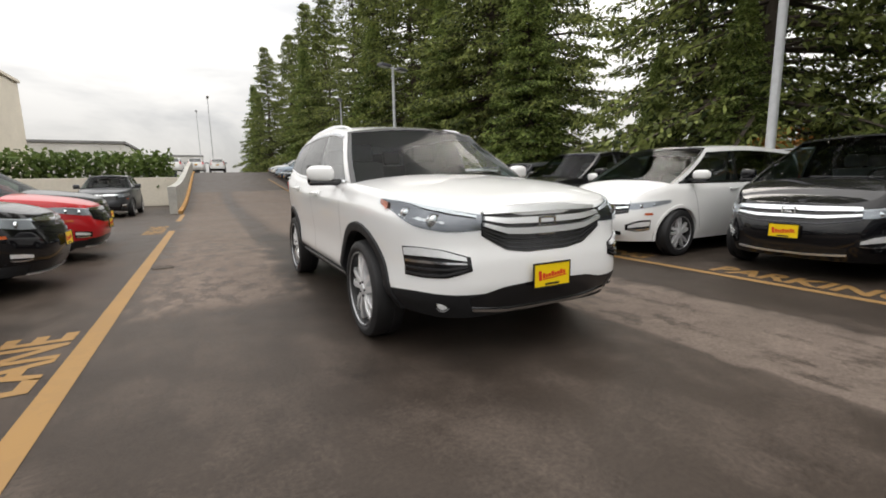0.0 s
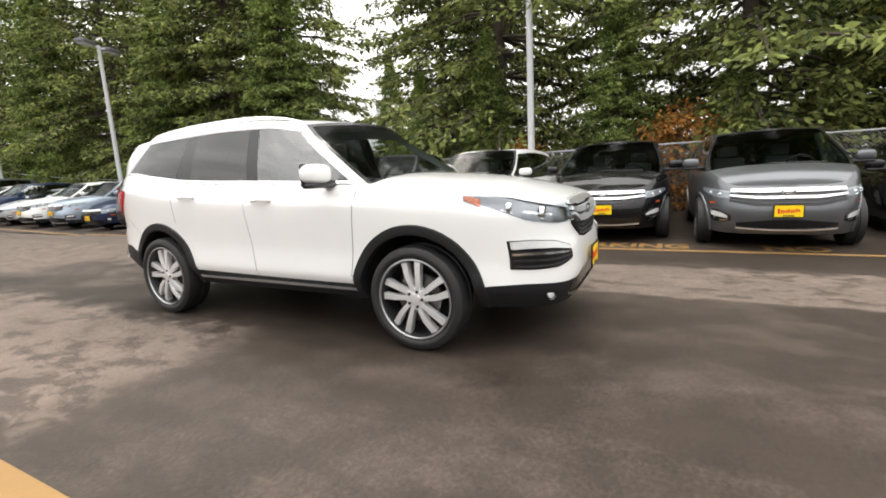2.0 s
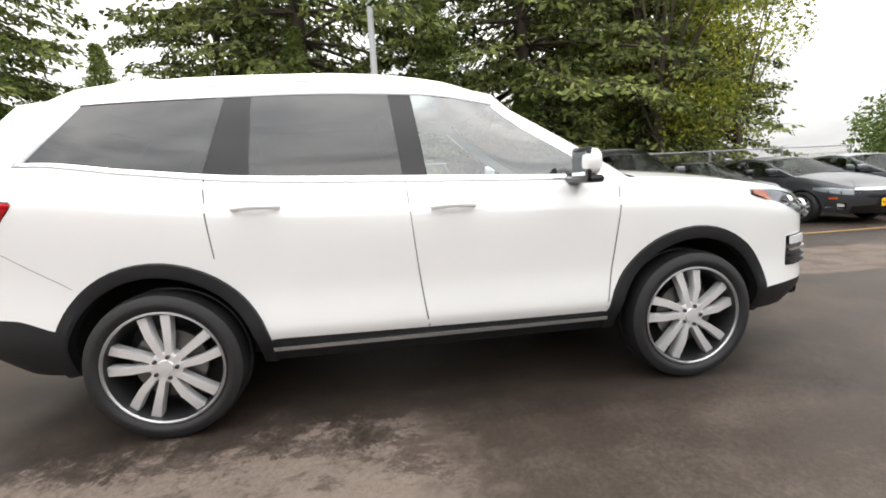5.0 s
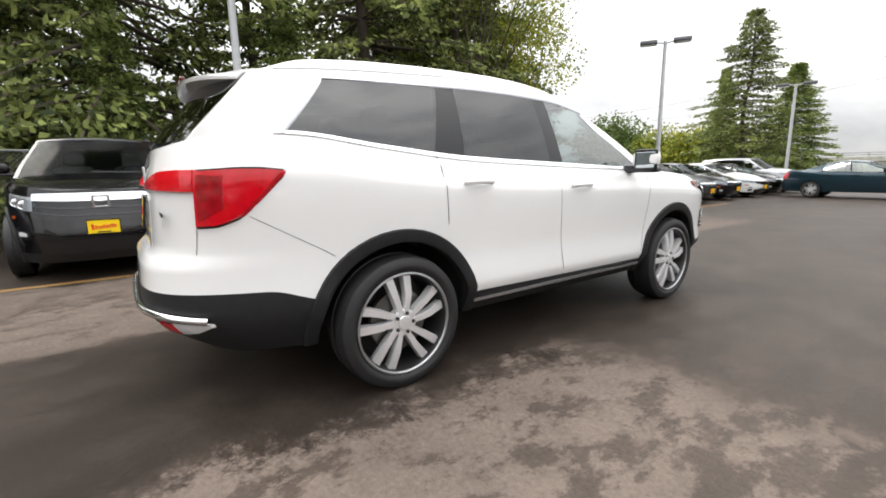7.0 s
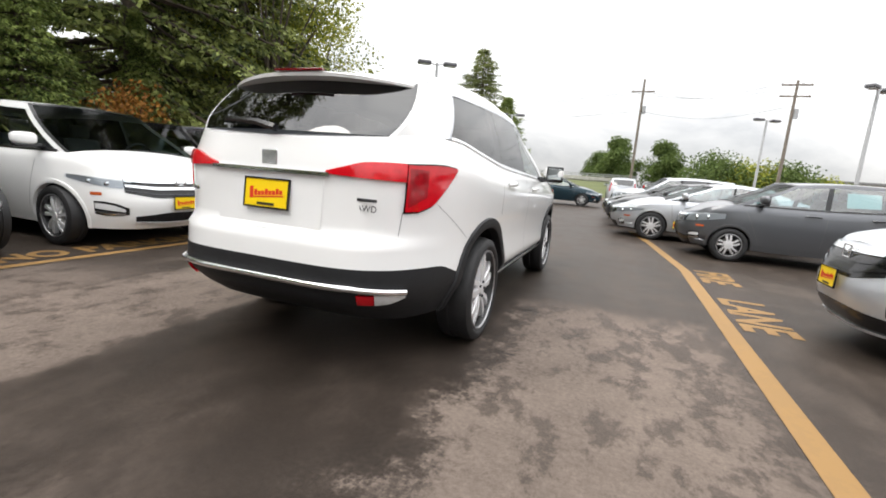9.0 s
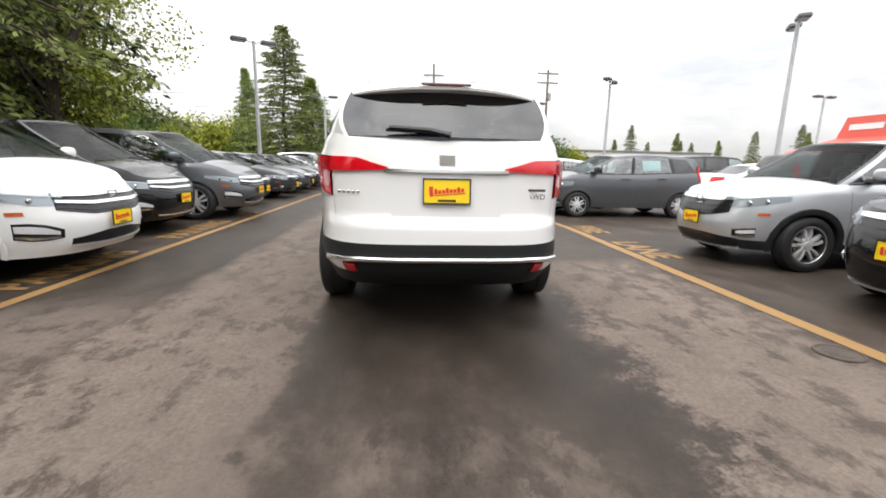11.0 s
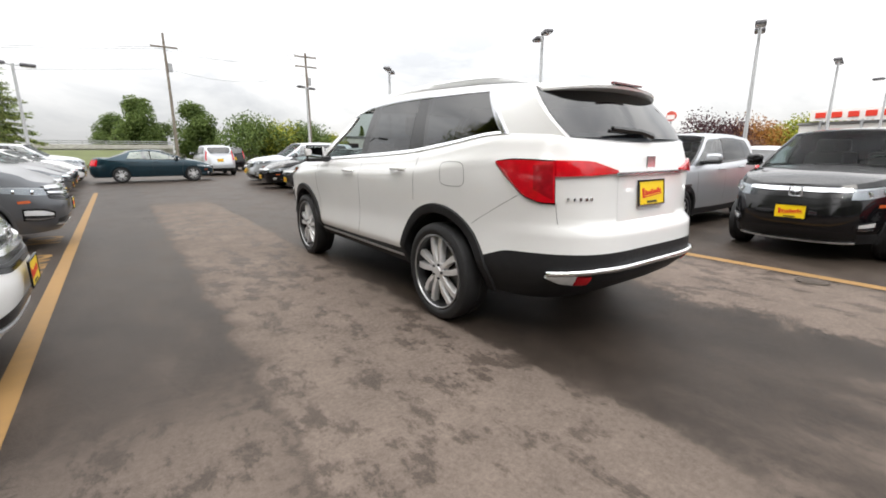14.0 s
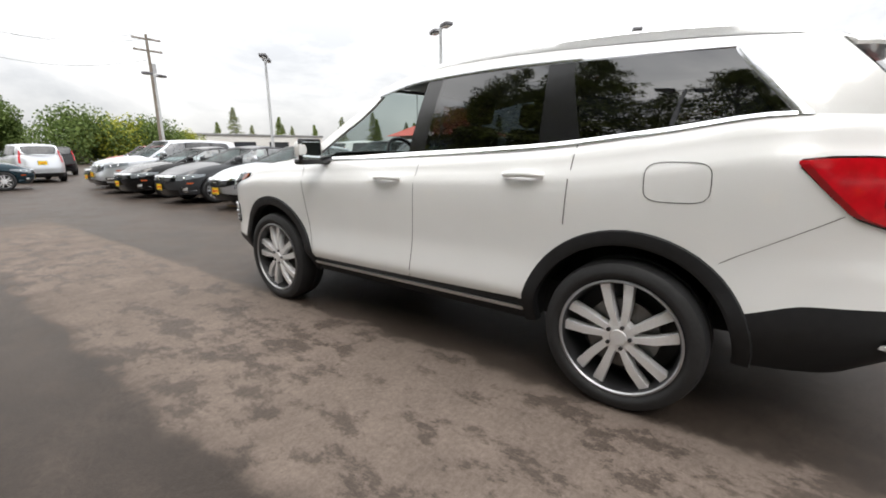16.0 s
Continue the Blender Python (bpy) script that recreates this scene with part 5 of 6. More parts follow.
for text, size, m in (("FIRE", 0.62, pose(3.22, 2.75, 0.004, 0, 0, -90)), ("LANE", 0.62, pose(3.22, 0.75, 0.004, 0, 0, -90)), ("NO", 0.55, pose(-3.85, 4.6, 0.004, 0, 0, 90)), ("PARKING", 0.55, pose(-3.85, 2.35, 0.004, 0, 0, 90)),
                      ("FIRE LANE", 0.62, pose(3.25, -9.5, 0.004, 0, 0, -90)), ("NO PARKING", 0.5, pose(-3.85, -0.9, 0.004, 0, 0, 90))):
    thing("floor_lettering", moved(words(text, size, bold=0.018), m @ Matrix.Diagonal((0.85, 1.0, 1, 1))), LINE, f"worn yellow {text} lettering on the asphalt", "road marking", kind="structure", smooth=0)
CONCRETE = plain("weathered_concrete", (0.36, 0.35, 0.32), 0.85, 0, 0.25, 30, 0.4)
IRON = plain("rusty_cast_iron", (0.06, 0.046, 0.036), 0.85, 0.0, 0.4, 60, 0.5)
dr = thing("drain_cover", merged(lathe([(0.006, 0.235), (0.014, 0.225), (0.014, 0.205), (0.008, 0.20), (0.008, 0.0)], 36, "z")), IRON, "round rusty drain cover set in the asphalt", "drain cover")
dr.location = (2.64, -2.88, 0)
part("cover_plate", lathe([(0.009, 0.14), (0.014, 0.13), (0.014, 0.0)], 28, "z"), IRON, dr)
dr.scale = (0.62, 0.62, 0.85)

# ---- trees ----
BARK = plain("conifer_bark", (0.075, 0.058, 0.045), 0.95, 0, 0.35, 12, 0.8)


def foliage(name, lo, hi):
    m, t, b = material(name)
    geo, rp = nd(t, "ShaderNodeNewGeometry"), nd(t, "ShaderNodeValToRGB")
    rp.color_ramp.elements[0].color, rp.color_ramp.elements[1].color = (*lo, 1), (*hi, 1)
    nz = nd(t, "ShaderNodeTexNoise", Scale=0.6, Detail=3.0)
    ad = nd(t, "ShaderNodeMath")
    ad.operation = "ADD"
    sb = nd(t, "ShaderNodeMath")
    sb.operation = "SUBTRACT"
    sb.inputs[1].default_value = 0.5
    for a, c in ((geo.outputs["Position"], nz.inputs["Vector"]), (geo.outputs["Random Per Island"], ad.inputs[0]), (nz.outputs["Fac"], ad.inputs[1]), (ad.outputs[0], sb.inputs[0]), (sb.outputs[0], rp.inputs["Fac"]), (rp.outputs["Color"], b.inputs["Base Color"])):
        t.links.new(a, c)
    b.inputs["Roughness"].default_value = 0.7
    b.inputs["Specular IOR Level"].default_value = 0.25
    out, tl, mx = t.nodes["Material Output"], nd(t, "ShaderNodeBsdfTranslucent"), nd(t, "ShaderNodeMixShader")
    mx.inputs[0].default_value = 0.25
    t.links.new(rp.outputs["Color"], tl.inputs["Color"])
    t.links.new(b.outputs[0], mx.inputs[1])
    t.links.new(tl.outputs[0], mx.inputs[2])
    t.links.new(mx.outputs[0], out.inputs["Surface"])
    return m


FIR = foliage("dark_fir_needles", (0.02, 0.033, 0.010), (0.28, 0.32, 0.09))
CEDAR = foliage("bright_cedar_sprays", (0.045, 0.075, 0.018), (0.30, 0.37, 0.10))
MAPLE = foliage("yellow_green_maple_leaves", (0.09, 0.13, 0.02), (0.40, 0.40, 0.05))
GREENLEAF = foliage("green_leaves", (0.05, 0.085, 0.02), (0.14, 0.19, 0.05))
AUTUMN = foliage("autumn_leaves", (0.16, 0.06, 0.015), (0.42, 0.20, 0.04))
PLUM = foliage("purple_leaves", (0.03, 0.012, 0.015), (0.09, 0.035, 0.04))
GRASSY = foliage("rough_grass", (0.06, 0.08, 0.025), (0.15, 0.17, 0.055))


def spray(r, p, d, size, verts, faces, n):
    """n small leaf blades round p, hanging along d."""
    for _ in range(n):
        q = p + Vector((r.gauss(0, 0.35), r.gauss(0, 0.35), r.gauss(0, 0.2))) * size
        u = (d + Vector((r.uniform(-1, 1), r.uniform(-1, 1), r.uniform(-0.7, 0.35))) * 0.8).normalized() * size * r.uniform(0.45, 0.9)
        w = u.cross(Vector((r.uniform(-1, 1), r.uniform(-1, 1), r.uniform(-1, 1)))).normalized() * size * r.uniform(0.10, 0.2)
        k = len(verts)
        verts += [q - w * 0.6, q + u * 0.5 + w, q + u, q + u * 0.45 - w]
        faces.append((k, k + 1, k + 2, k + 3))


def conifer(name, seed, h, spread, bare, dens, mat, label, limbs=7, gap=0.42):
    """A trunk with whorls of drooping limbs that carry needle sprays."""
    r = random.Random(seed)
    tr = tagged(new(name), label, "tree")
    bend = [(0.045 * r.uniform(-1, 1) * i, 0.045 * r.uniform(-1, 1) * i, h * i / 8) for i in range(9)]
    wood = [tube(bend, h * 0.011, 10, 0.03)]
    verts, faces = [], []
    z = bare
    while z < h * 0.99:
        t = (z - bare) / (h - bare)
        reach = spread * (1 - t) ** 0.75 * (0.55 + 0.45 * min(1, t * 6 + 0.4))
        base = Vector((np.interp(z, [b[2] for b in bend], [b[0] for b in bend]), np.interp(z, [b[2] for b in bend], [b[1] for b in bend]), z))
        a0 = r.uniform(0, 6.3)
        for k in range(limbs):
            a = a0 + 6.283 * k / limbs + r.uniform(-0.4, 0.4)
            L = max(0.25, reach * r.uniform(0.5, 1.25))
            out = Vector((math.cos(a), math.sin(a), 0))
            lift = lerp(-0.22, 0.45, t) + r.uniform(-0.15, 0.15)
            tips = [base + out * L * s + Vector((0, 0, L * (lift * s - 0.28 * s * s + 0.10 * s**3))) for s in (0, 0.35, 0.7, 1.0)]
            if L > 0.9:
                wood.append(tube(tips, 0.02 + 0.012 * L, 4, 0.008))
            n = max(2, int(L / 0.36))
            for i in range(n):
                s = 0.28 + 0.72 * (i + r.random() * 0.6) / n
                p = base + out * L * s + Vector((0, 0, L * (lift * s - 0.28 * s * s + 0.10 * s**3)))
                across_ = Vector((-out.y, out.x, 0))
                spray(r, p, out * 0.8 + Vector((0, 0, -0.3)), 0.40, verts, faces, dens)
                for sgn in (1, -1):
                    # side twigs make each limb a flat fan
                    tw = (across_ * sgn + out * 0.75).normalized() * (0.22 + 0.30 * L * (1.05 - s)) * r.uniform(0.6, 1.1)
                    for q in (0.5, 1.0):
                        spray(r, p + tw * q + Vector((0, 0, -0.10 * q - 0.05 * r.random())), tw.normalized() * 0.8 + Vector((0, 0, -0.35)), 0.36, verts, faces, max(2, dens - 2))
        z += gap * r.uniform(0.7, 1.3) * (1.0 if t < 0.7 else 0.75)
    part("trunk", merged(*wood), BARK, tr)
    part("crown", (verts, faces), mat, tr, smooth=0)
    return tr


def broadleaf(name, seed, h, spread, mat, label, leaf=0.16, count=5200, bare=0.25):
    """A forked trunk whose limbs end in uneven clumps of leaves."""
    r = random.Random(seed)
    tr = tagged(new(name), label, "tree")
    wood, verts, faces = [tube([(0, 0, 0), (0.05, 0.03, h * bare), (0.0, 0.1, h * 0.55)], h * 0.02, 9, h * 0.009)], [], []
    clumps = []
    for k in range(26):
        a, e = r.uniform(0, 6.283), r.uniform(0.05, 1.0)
        rad = spread * math.sqrt(max(0.05, 1 - (2 * e - 0.9) ** 2)) * r.uniform(0.45, 1.0)
        c = Vector((math.cos(a) * rad, math.sin(a) * rad, h * (bare + (0.97 - bare) * e)))
        wood.append(tube([(0, 0, h * bare * r.uniform(0.8, 1.6)), (c.x * 0.5, c.y * 0.5, lerp(h * bare, c.z, 0.6)), c], h * 0.006, 5, 0.01))
        clumps.append((c, spread * r.uniform(0.34, 0.56)))
    for i in range(count):
        c, s = clumps[i % len(clumps)]
        d = Vector((r.gauss(0, 1), r.gauss(0, 1), r.gauss(0, 0.8))).normalized() * s * r.random() ** 0.4
        spray(r, c + d, Vector((0, 0, -0.3)) + d.normalized() * 0.5, leaf * 1.6, verts, faces, 1)
        k = len(verts) - 4
        mid = (verts[k] + verts[k + 2]) / 2
        for j in (1, 3):
            verts[k + j] = mid + (verts[k + j] - mid) * 2.2
    part("trunk", merged(*wood), BARK, tr)
    part("crown", (verts, faces), mat, tr, smooth=0)
    return tr


FIRS = [conifer("fir_tree", 3, 21.0, 5.2, 1.2, 6, FIR, "tall dark fir with drooping limbs behind the fence", 6, 0.58), conifer("fir_tree", 11, 24.0, 6.0, 2.0, 5, FIR, "tall dark fir with gaps between its limbs", 7, 0.72),
        conifer("fir_tree", 23, 17.0, 3.8, 0.6, 5, CEDAR, "bright green cedar behind the fence", 8, 0.36), conifer("fir_tree", 31, 23.0, 5.6, 1.6, 5, FIR, "tall dark fir with thin limbs", 6, 0.78)]
used = set()


def plant(i, x, y, turn, scale=1.0, pool=None, group="trees behind the fence", z=0.0):
    src = (pool or FIRS)[i]
    m = pose(x, y, z, 0, 0, turn)
    if src.name in used:
        ob = copy_thing(src, m)
    else:
        ob = src
        used.add(src.name)
        ob.matrix_basis = m
    ob.scale = (scale, scale, scale)
    tagged(ob, group=group)
    return ob


r_ = random.Random(9)
for i, x, y, s in ((1, -12.8, -2.6, 1.0), (3, -14.5, 1.6, 0.8), (1, -12.5, 5.0, 0.95), (3, -16.5, 7.6, 1.05), (0, -15.0, 12.0, 0.9), (2, -11.2, 1.6, 0.42), (2, -11.4, -2.6, 0.36), (2, -11.6, -5.4, 0.30), (2, -11.6, 4.6, 0.3), (1, -14.5, -5.8, 0.75),
                   (0, -14.5, -14.6, 1.0), (2, -12.5, -13.0, 0.7), (0, -13.5, -18.0, 1.05), (1, -14.0, -22.5, 1.0), (2, -11.8, -20.5, 0.75), (0, -13.0, -28.0, 1.1), (0, -12.5, -34.0, 1.0), (2, -11.2, -31.5, 0.8), (3, -12.5, -41.0, 1.05), (0, -11.5, -48.0, 1.0),
                   (0, -11.0, -56.0, 1.05), (2, -9.8, -52.0, 0.9), (0, -10.5, -66.0, 1.0), (1, -18.0, -5.0, 0.9), (3, -12.6, 9.4, 0.85), (0, -17.5, 10.5, 1.0), (0, -7.6, -70, 0.95), (2, -6.6, -78, 0.9), (2, -27, -16.5, 0.62), (0, -20, -24, 1.1), (0, -20, -38, 1.1)):
    plant(i, x, y, r_.uniform(0, 360), s, z=ramp_z(y) * 0.8)
MAPLES = [broadleaf("maple_tree", 4, 10.5, 3.0, MAPLE, "yellow-green maple leaning over the parked row", 0.10, 12000), broadleaf("leafy_tree", 8, 9.0, 3.6, GREENLEAF, "round green tree on the grass bank", 0.28, 15000, 0.12), broadleaf("shrub", 15, 2.6, 1.2, AUTUMN, "orange and yellow shrub by the fence", 0.09, 2600, 0.05)]
plant(0, -11.0, 9.2, 20, 1.0, MAPLES)
plant(0, -12.5, 13.6, 120, 0.85, MAPLES)
plant(2, -10.2, 3.3, 0, 1.0, MAPLES, "shrubs by the fence")
plant(2, -10.4, -1.2, 70, 0.8, MAPLES, "shrubs by the fence")
plant(2, -10.4, 5.6, 140, 0.7, MAPLES, "shrubs by the fence")
far = "trees beyond the lot"
for i, x, y, s in ((1, 0.6, 74, 0.9), (1, 7.2, 72, 0.85), (1, -2.6, 80, 0.7)):
    plant(i, x, y, r_.uniform(0, 360), s, MAPLES, far)
plant(0, -10.8, 33.9, 30, 1.0, None, far).scale = (0.85, 0.85, 0.58)
plant(2, -10.3, 41.9, 200, 1.0, None, far).scale = (0.9, 0.9, 0.55)
plant(2, -21.5, 56, 110, 0.75, None, far)
HEDGE = broadleaf("bush", 21, 4.2, 3.4, GREENLEAF, "wide green bush at the lot's far edge", 0.22, 6500, 0.03)
HEDGES = [HEDGE, broadleaf("bush", 27, 4.0, 3.2, MAPLE, "yellow-green bush at the lot's far edge", 0.22, 6500, 0.03), broadleaf("bush", 29, 4.6, 3.4, PLUM, "dark purple-leaved bush beyond the lot", 0.2, 2600, 0.03), broadleaf("bush", 33, 4.4, 3.4, AUTUMN, "autumn-coloured orange bush beyond the lot", 0.2, 2600, 0.03)]
for i, x, y, s in ((0, 12, 60, 1.2), (1, 16, 62, 1.2), (0, 20.5, 63, 1.1), (1, 25, 64, 0.9), (1, -30, 58, 1.5), (0, -36, 56, 1.7), (1, -25, 62, 1.6), (2, 56, 22, 1.1), (2, 59, 20, 1.0), (3, 72, 22, 1.2), (1, 80, 18, 1.4), (3, 88, 14, 1.2), (0, 96, 8, 1.4), (1, 100, -4, 1.3)):
    plant(i, x, y, r_.uniform(0, 360), s, HEDGES, "bushes at the lot's edge")
for i in range(22):
    plant(0 if i % 3 else 2, 70 + i * 5.5 + r_.uniform(-2, 2), 150 - i * 3 + r_.uniform(-8, 8), r_.uniform(0, 360), 0.45 + 0.3 * r_.random(), None, far)

# ---- fence behind the long row ----
GALV = plain("galvanised_steel", (0.42, 0.43, 0.44), 0.45, 0.8, 0.1, 20)
fence = tagged(new("chain_link_fence"), "galvanised chain-link fence behind the parked row", "fence")
fx, fy0, fy1, fh = -9.4, -13.0, 15.0, 1.75
part("top_rail", tube([(fx, fy0, fh), (fx, fy1, fh)], 0.022, 8), GALV, fence)
for i in range(12):
    y = lerp(fy0, fy1, i / 11)
    part("post", tube([(fx, y, 0), (fx, y, fh + 0.06)], 0.03, 8), GALV, fence)
vs, fs = [], []
for d in (1, -1):
    y = fy0 - fh
    while y < fy1 + fh:
        a, b = (y, y + fh) if d == 1 else (y + fh, y)
        a2, b2 = max(fy0, min(fy1, a)), max(fy0, min(fy1, b))
        if abs(a2 - b2) > 0.1:
            za, zb = abs(a2 - a), fh - abs(b2 - b)
            k = len(vs)
            vs += [(fx + 0.01 * d, a2, za), (fx + 0.01 * d, a2 + 0.005, za), (fx + 0.01 * d, b2 + 0.005, zb), (fx + 0.01 * d, b2, zb)]
            fs.append((k, k + 1, k + 2, k + 3))
        y += 0.085
tagged(part("wire_mesh", (vs, fs), GALV, fence, smooth=0), kind="stuff")
f2 = tagged(new("chain_link_fence"), "galvanised chain-link fence along the slope", "fence")
part("top_rail", tube([(-9.4, y, 1.7 + ramp_z(y)) for y in range(-66, -13, 4)], 0.022, 8), GALV, f2)
for y in range(-66, -13, 4):
    part("post", tube([(-9.4, y, ramp_z(y)), (-9.4, y, 1.75 + ramp_z(y))], 0.03, 8), GALV, f2)
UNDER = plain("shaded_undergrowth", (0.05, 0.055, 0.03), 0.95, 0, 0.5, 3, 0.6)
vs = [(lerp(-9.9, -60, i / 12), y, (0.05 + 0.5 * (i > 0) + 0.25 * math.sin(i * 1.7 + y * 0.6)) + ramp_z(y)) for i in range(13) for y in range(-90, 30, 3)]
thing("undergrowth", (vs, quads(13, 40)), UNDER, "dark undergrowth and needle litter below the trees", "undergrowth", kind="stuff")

# ---- lamps and poles ----
POLE = plain("painted_lamp_pole", (0.46, 0.47, 0.48), 0.45, 0.2, 0.08, 10)
LAMPHEAD = plain("dark_lamp_housing", (0.13, 0.13, 0.14), 0.5, 0.3)
GLOW = plain("lamp_glass", (0.65, 0.66, 0.66), 0.25)
TIMBER = plain("weathered_pole_timber", (0.17, 0.145, 0.12), 0.9, 0, 0.3, 14, 0.4)


def lamp_post(x, y, h, turn, heads=2, base=True, pz=0.0):
    lp = tagged(new("street_lamp"), "grey steel lot lamp with flat dark heads", "street lamp", "lot lamps")
    lp.matrix_basis = pose(x, y, pz, 0, 0, turn)
    part("pole", tube([(0, 0, 0), (0, 0, h * 0.5), (0, 0, h)], 0.095, 12, 0.065), POLE, lp)
    if base:
        part("base", lathe([(0.0, 0.3), (0.7, 0.3), (0.75, 0.26), (0.75, 0.0)], 20, "z"), CONCRETE, lp)
    for sgn in (1, -1)[:heads]:
        part("arm", tube([(0, 0, h - 0.1), (0.35 * sgn, 0, h - 0.02)], 0.03, 8), POLE, lp)
        hd = part("lamp_head", box(min(0.3 * sgn, 0.95 * sgn), max(0.3 * sgn, 0.95 * sgn), -0.2, 0.2, h - 0.1, h + 0.06, 0.05), LAMPHEAD, lp)
        part("lens", box(min(0.38 * sgn, 0.9 * sgn), max(0.38 * sgn, 0.9 * sgn), -0.15, 0.15, h - 0.115, h - 0.098, 0.006, 1), GLOW, hd)
    return lp


lamp_post(-8.3, -0.25, 11.0, 90, 2, True)
lamp_post(-7.0, -17.3, 6.9, 25, 2, True, 0.1)
lamp_post(-7.2, 16.0, 6.35, 30, 2)
lamp_post(-6.6, 29.3, 5.9, 20, 2)
lamp_post(14.0, 11.0, 6.6, 60, 2)
lamp_post(19.7, 4.1, 6.4, 20, 2)
lamp_post(11.75, 21.5, 6.3, 50, 2)
lamp_post(33.0, 4.5, 6.6, 10, 2)
lamp_post(44.0, 4.0, 6.6, 80, 2)
lamp_post(10.5, 33.0, 6.45, 30, 2)
lamp_post(-8.6, -33.0, 7.0, 70, 1, True, ramp_z(-33))
lamp_post(0.4, -84.0, 13.5, 90, 2, True, 2.7)
lamp_post(2.4, -108.0, 14.5, 90, 2, True, 2.7)
lamp_post(30, 26, 6.6, 10, 2)


def utility_pole(x, y, h, arms):
    up = tagged(new("utility_pole"), "weathered timber utility pole with cross-arms", "utility pole", "utility poles")
    up.location = (x, y, 0)
    part("pole", tube([(0, 0, 0), (0.03, 0, h * 0.5), (0, 0, h)], 0.17, 10, 0.11), TIMBER, up)
    for z in arms:
        part("cross_arm", box(-1.2, 1.2, -0.06, 0.06, z - 0.07, z + 0.07, 0.01, 1), TIMBER, up)
        for i in (-1.05, -0.5, 0.5, 1.05):
            part("insulator", lathe([(z + 0.07, 0.03), (z + 0.13, 0.045), (z + 0.2, 0.03), (z + 0.22, 0.0)], 8, "z")[0:1] + (lathe([(z + 0.07, 0.03), (z + 0.13, 0.045), (z + 0.2, 0.03), (z + 0.22, 0.0)], 8, "z")[1],), GLOW, up).location = (i, 0, 0)
    part("transformer", moved(lathe([(0, 0.0), (0, 0.24), (0.8, 0.24), (0.86, 0.0)], 16, "z"), pose(0.3, 0.15, h * 0.72)), GALV, up)
    return up


utility_pole(15.3, 46.0, 11.8, (11.4, 10.4))
utility_pole(2.6, 51.0, 13.0, (11.7,))
WIRE = plain("overhead_wire", (0.03, 0.03, 0.03), 0.6)
for dx, z0 in ((-1.0, 11.6), (0.6, 11.6), (0.0, 9.6)):
    for a, b in (((2.6 + dx, 51.0), (15.3 + dx, 46.0)), ((2.6 + dx, 51.0), (-60 + dx, 76.0))):
        thing("overhead_wire", tube([(lerp(a[0], b[0], t / 10), lerp(a[1], b[1], t / 10), z0 - 1.0 * math.sin(math.pi * t / 10)) for t in range(11)], 0.012, 4), WIRE, "thin dark overhead wire between poles", "wire", "overhead wires")

# ---- far edge: bank, bridge rail, buildings ----
vs = [(x, y, 0.02 + 1.5 * max(0, min(1, (y - 44) / 18)) * max(0.0, min(1, (6 - x) / 6)) + 0.05 * math.sin(x * 2.1 + y)) for x in range(-60, 8, 3) for y in range(38, 72, 3)]
thing("grass_bank", (vs, quads(len(range(-60, 8, 3)), len(range(38, 72, 3)))), GRASSY, "rough grass bank at the end of the lot", "grass", kind="structure")
deck = tagged(new("bridge"), "concrete road bridge with a pale guard rail", "bridge")
part("deck", box(-90, 4, 70, 78, 1.0, 1.75, 0.03, 1), CONCRETE, deck)
part("parapet", box(-90, 4, 69.6, 69.9, 1.75, 2.3, 0.03, 1), CONCRETE, deck)
for z in (2.5, 2.75):
    part("rail", box(-90, 4, 69.7, 69.78, z - 0.05, z + 0.05), GALV, deck)
for i in range(40):
    part("post", box(-90 + i * 2.4, -89.9 + i * 2.4, 69.7, 69.8, 2.3, 2.8), GALV, deck)

STUCCO = plain("cream_stucco", (0.62, 0.57, 0.48), 0.9, 0, 0.08, 8, 0.2)
PALE = plain("pale_wall_paint", (0.62, 0.61, 0.58), 0.85, 0, 0.08, 6, 0.1)
ROOFRED = plain("red_metal_roof", (0.52, 0.075, 0.05), 0.5, 0.1, 0.1, 5)
BRICK = plain("brown_wall", (0.28, 0.17, 0.12), 0.9, 0, 0.2, 6, 0.2)
DARKWIN = plain("dark_shop_glass", (0.03, 0.035, 0.04), 0.08)
SHINGLE = plain("grey_roofing", (0.20, 0.20, 0.20), 0.9, 0, 0.2, 8, 0.3)
SIGNWHITE = plain("sign_white", (0.75, 0.74, 0.72), 0.5)


def shed(name, x0, x1, y0, y1, h, wall, label, wins=0, face="y1", parap=0.3, z=0.0):
    b = tagged(new(name), label, "building")
    part("wall", box(x0, x1, y0, y1, z, z + h), wall, b, smooth=0)
    part("roof", box(x0 - 0.15, x1 + 0.15, y0 - 0.15, y1 + 0.15, z + h, z + h + parap, 0.03, 1), SHINGLE if wall is not STUCCO else STUCCO, b)
    for i in range(wins):
        t0, t1 = (i + 0.2) / wins, (i + 0.8) / wins
        if face in ("y0", "y1"):
            yy = y1 if face == "y1" else y0
            part("window", box(lerp(x0, x1, t0), lerp(x0, x1, t1), yy - 0.05, yy + 0.05, z + h * 0.3, z + h * 0.75), DARKWIN, b, smooth=0)
        else:
            part("window", box(x0 - 0.05, x0 + 0.05, lerp(y0, y1, t0), lerp(y0, y1, t1), z + h * 0.3, z + h * 0.75), DARKWIN, b, smooth=0)
    return b


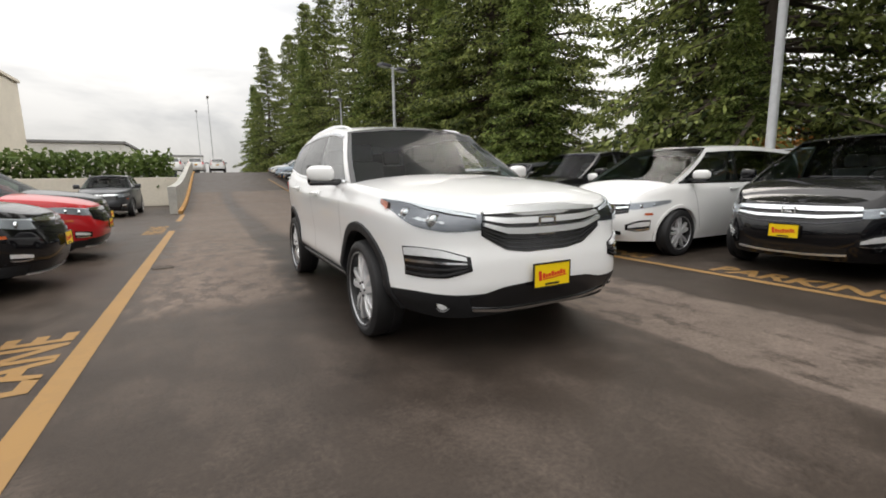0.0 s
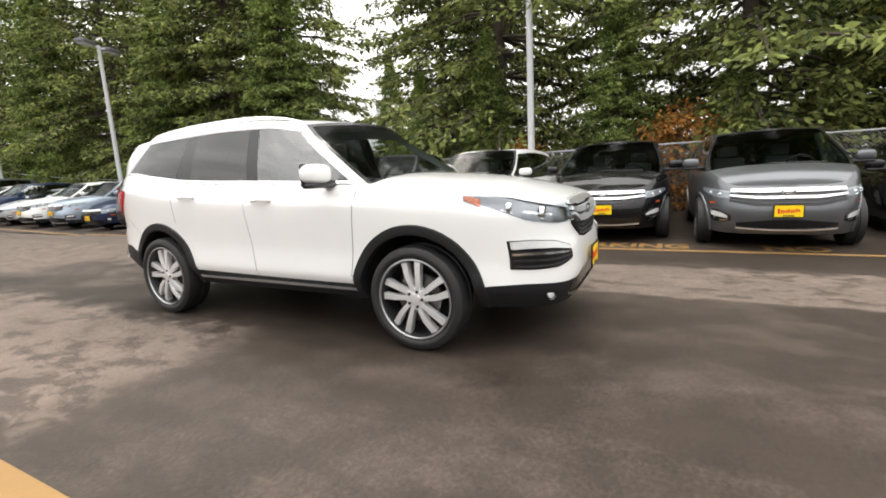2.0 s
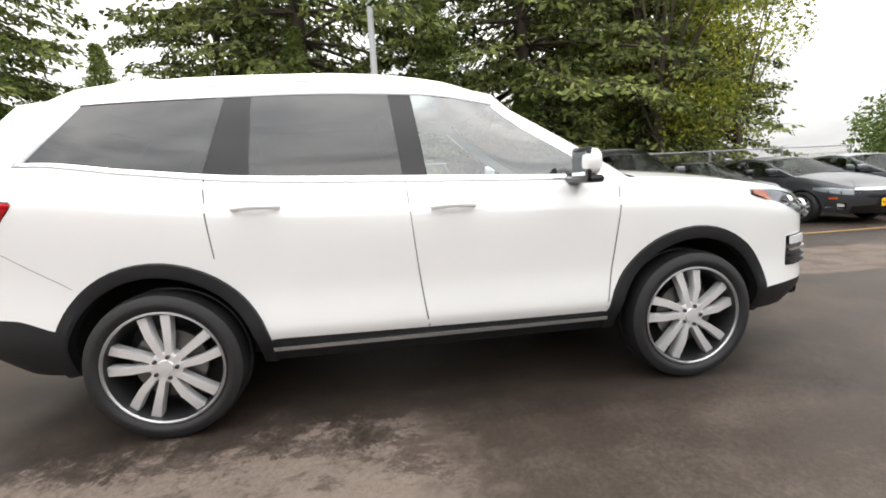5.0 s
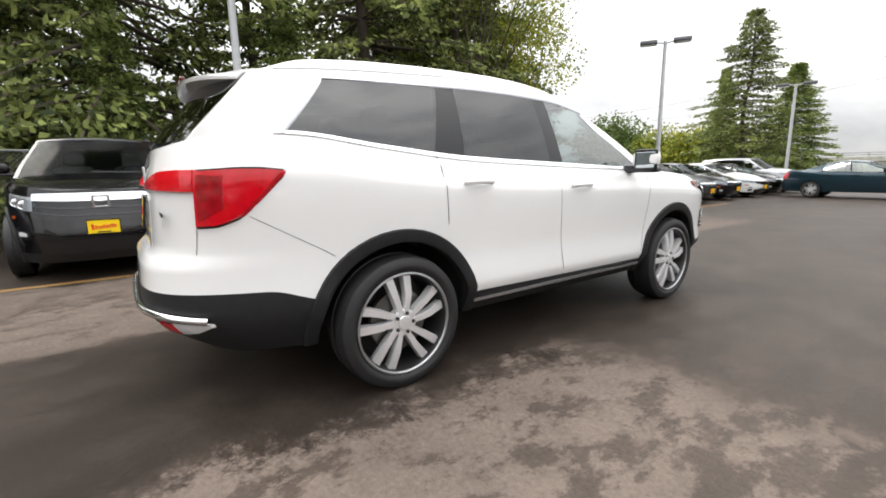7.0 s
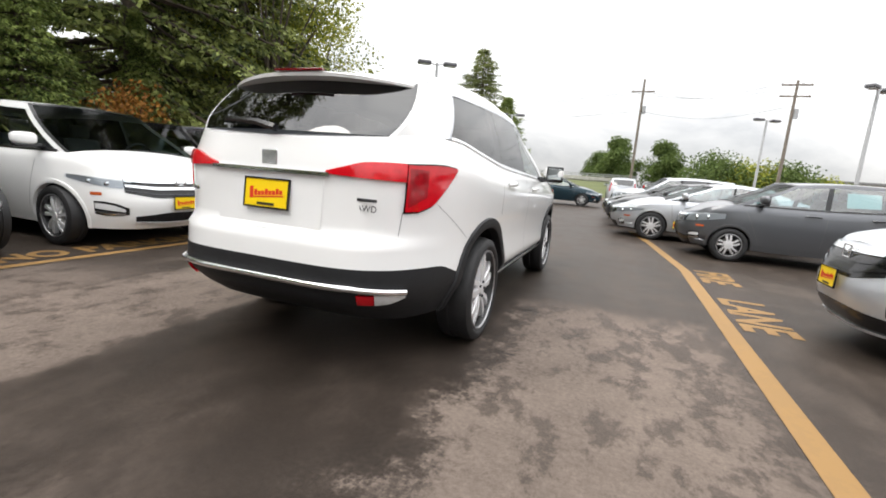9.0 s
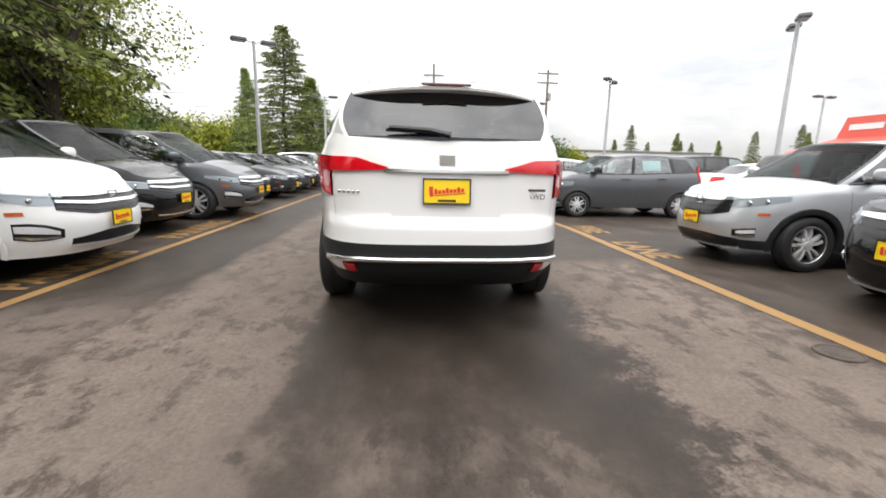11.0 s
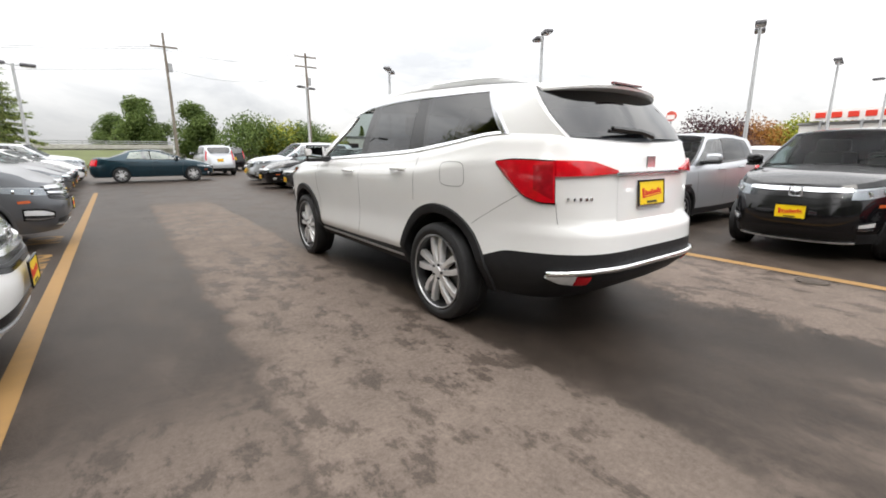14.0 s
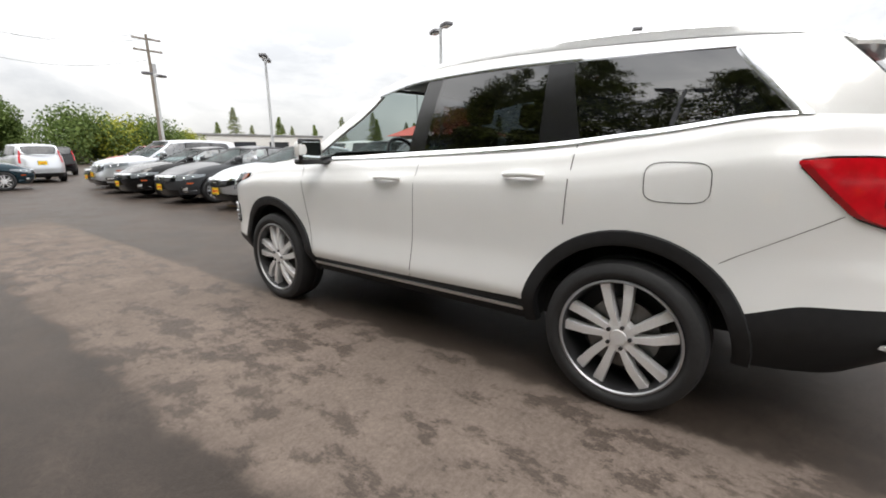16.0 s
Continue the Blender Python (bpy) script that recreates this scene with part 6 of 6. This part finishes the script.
shed("cream_building", 16.2, 34, -50, -38, 10.6, STUCCO, "tall cream stucco building beside the lot")
shed("long_white_building", 9.8, 60, -72, -58, 6.0, PALE, "long low pale building beyond the hedge", 0)
shed("far_grey_building", 2, 40, -130, -118, 8.0, PALE, "low grey building far beyond the slope", 8)
shed("brown_building", 86, 100, -40, 60, 4.5, BRICK, "long brown low building beyond the lot", 12, "x0")
shed("white_showroom", 62, 80, 2, 14, 4.2, PALE, "white flat-roofed showroom with blank sign", 6, "x0")
sg = tagged(new("shop_sign"), "white sign panel with red bars for lettering", "sign")
part("panel", box(61.5, 61.8, 4, 13, 4.6, 5.8, 0.02, 1), SIGNWHITE, sg)
for y in (5, 8.5, 12):
    part("post", box(61.55, 61.75, y - 0.1, y + 0.1, 0, 4.6), GALV, sg, smooth=0)
for i in range(6):
    part("letter_bar", box(61.4, 61.5, 4.6 + i * 1.4, 5.5 + i * 1.4, 4.9, 5.5), INKRED, sg, smooth=0)
shed("far_white_hall", 20, 50, 66, 74, 3.6, PALE, "white low hall beyond the bushes", 5, "y0")

rest = tagged(new("restaurant"), "low restaurant with a steep red hipped roof", "building")
cx, cy = 43, 32
part("wall", box(cx - 4.6, cx + 4.6, cy - 4, cy + 4, 0, 3.0), PALE, rest, smooth=0)
tiers = [(5.8, 5.2, 2.9), (2.9, 2.5, 4.3), (2.5, 2.1, 6.2)]
vs = [(cx + sx * hx, cy + sy * hy, z) for hx, hy, z in tiers for sx, sy in ((-1, -1), (1, -1), (1, 1), (-1, 1))]
part("roof", (vs, [(4 * k + i, 4 * k + (i + 1) % 4, 4 * k + 4 + (i + 1) % 4, 4 * k + 4 + i) for k in range(2) for i in range(4)] + [(8, 9, 10, 11)]), ROOFRED, rest, "red metal hipped roof", smooth=0)
part("sign_bar", box(cx - 2.8, cx - 2.66, cy - 1.5, cy + 1.5, 5.0, 5.5), SIGNWHITE, rest, smooth=0)
for i in range(4):
    part("window", box(cx - 4.66, cx - 4.58, cy - 3.6 + i * 1.9, cy - 2.3 + i * 1.9, 0.9, 2.3), DARKWIN, rest, smooth=0)
ps = tagged(new("pole_sign"), "round red and white pole sign", "sign")
ps.location = (54, 25, 0)
part("pole", tube([(0, 0, 0), (0, 0, 5.2)], 0.12, 8), POLE, ps)
part("disc", moved(lathe([(-0.15, 0.0), (-0.15, 0.6), (0.15, 0.6), (0.15, 0.0)], 24, "x"), pose(0, 0, 5.6)), ROOFRED, ps)
part("bar", box(-0.18, 0.18, -0.5, 0.5, 5.2, 5.75), SIGNWHITE, ps, smooth=0)

# ---- retaining wall, kerb and hedge at the foot of the slope ----
KERB = plain("yellow_kerb_paint", (0.42, 0.22, 0.06), 0.8, 0, 0.35, 12, 0.3)
n = 16
vs = []
for i in range(n):
    y = lerp(-17.2, -62, i / (n - 1))
    z = ramp_z(y)
    hgt = z + 1.15
    vs += [(3.12, y, -0.1), (3.12, y, hgt), (3.42, y, hgt), (3.42, y, -0.1)]
thing("retaining_wall", (vs, quads(n, 4) + [(0, 1, 2, 3), ((n - 1) * 4 + 3, (n - 1) * 4 + 2, (n - 1) * 4 + 1, (n - 1) * 4)]), CONCRETE, "pale concrete retaining wall beside the slope", "wall", kind="structure", smooth=0)
vs = []
for i in range(n):
    y = lerp(-16.8, -62, i / (n - 1))
    z = ramp_z(y)
    vs += [(2.95, y, z - 0.05), (2.95, y, z + 0.14), (3.10, y, z + 0.15), (3.10, y, z - 0.05)]
thing("kerb", (vs, quads(n, 4) + [(0, 1, 2, 3)]), KERB, "worn yellow kerb at the slope's edge", "kerb", kind="structure", smooth=0)
thing("back_wall", box(3.45, 32, -27.4, -27.0, 0, 1.7, 0.02, 1), STUCCO, "low cream wall under the hedge", "wall", kind="structure")
hv, hf, hr = [], [], random.Random(77)
for i in range(9000):
    p = Vector((hr.uniform(3.8, 32), -28.4 + hr.gauss(0, 0.55), 1.0 + 2.0 * hr.random() ** 0.6 + 0.25 * math.sin(hr.uniform(0, 6))))
    spray(hr, p, Vector((0, 0.4, 0.4)), 0.42, hv, hf, 1)
    k = len(hv) - 4
    mid = (hv[k] + hv[k + 2]) / 2
    for j in (1, 3):
        hv[k + j] = mid + (hv[k + j] - mid) * 2
thing("hedge", (hv, hf), GREENLEAF, "long loose green hedge above the cream wall", "hedge", kind="stuff", smooth=0)
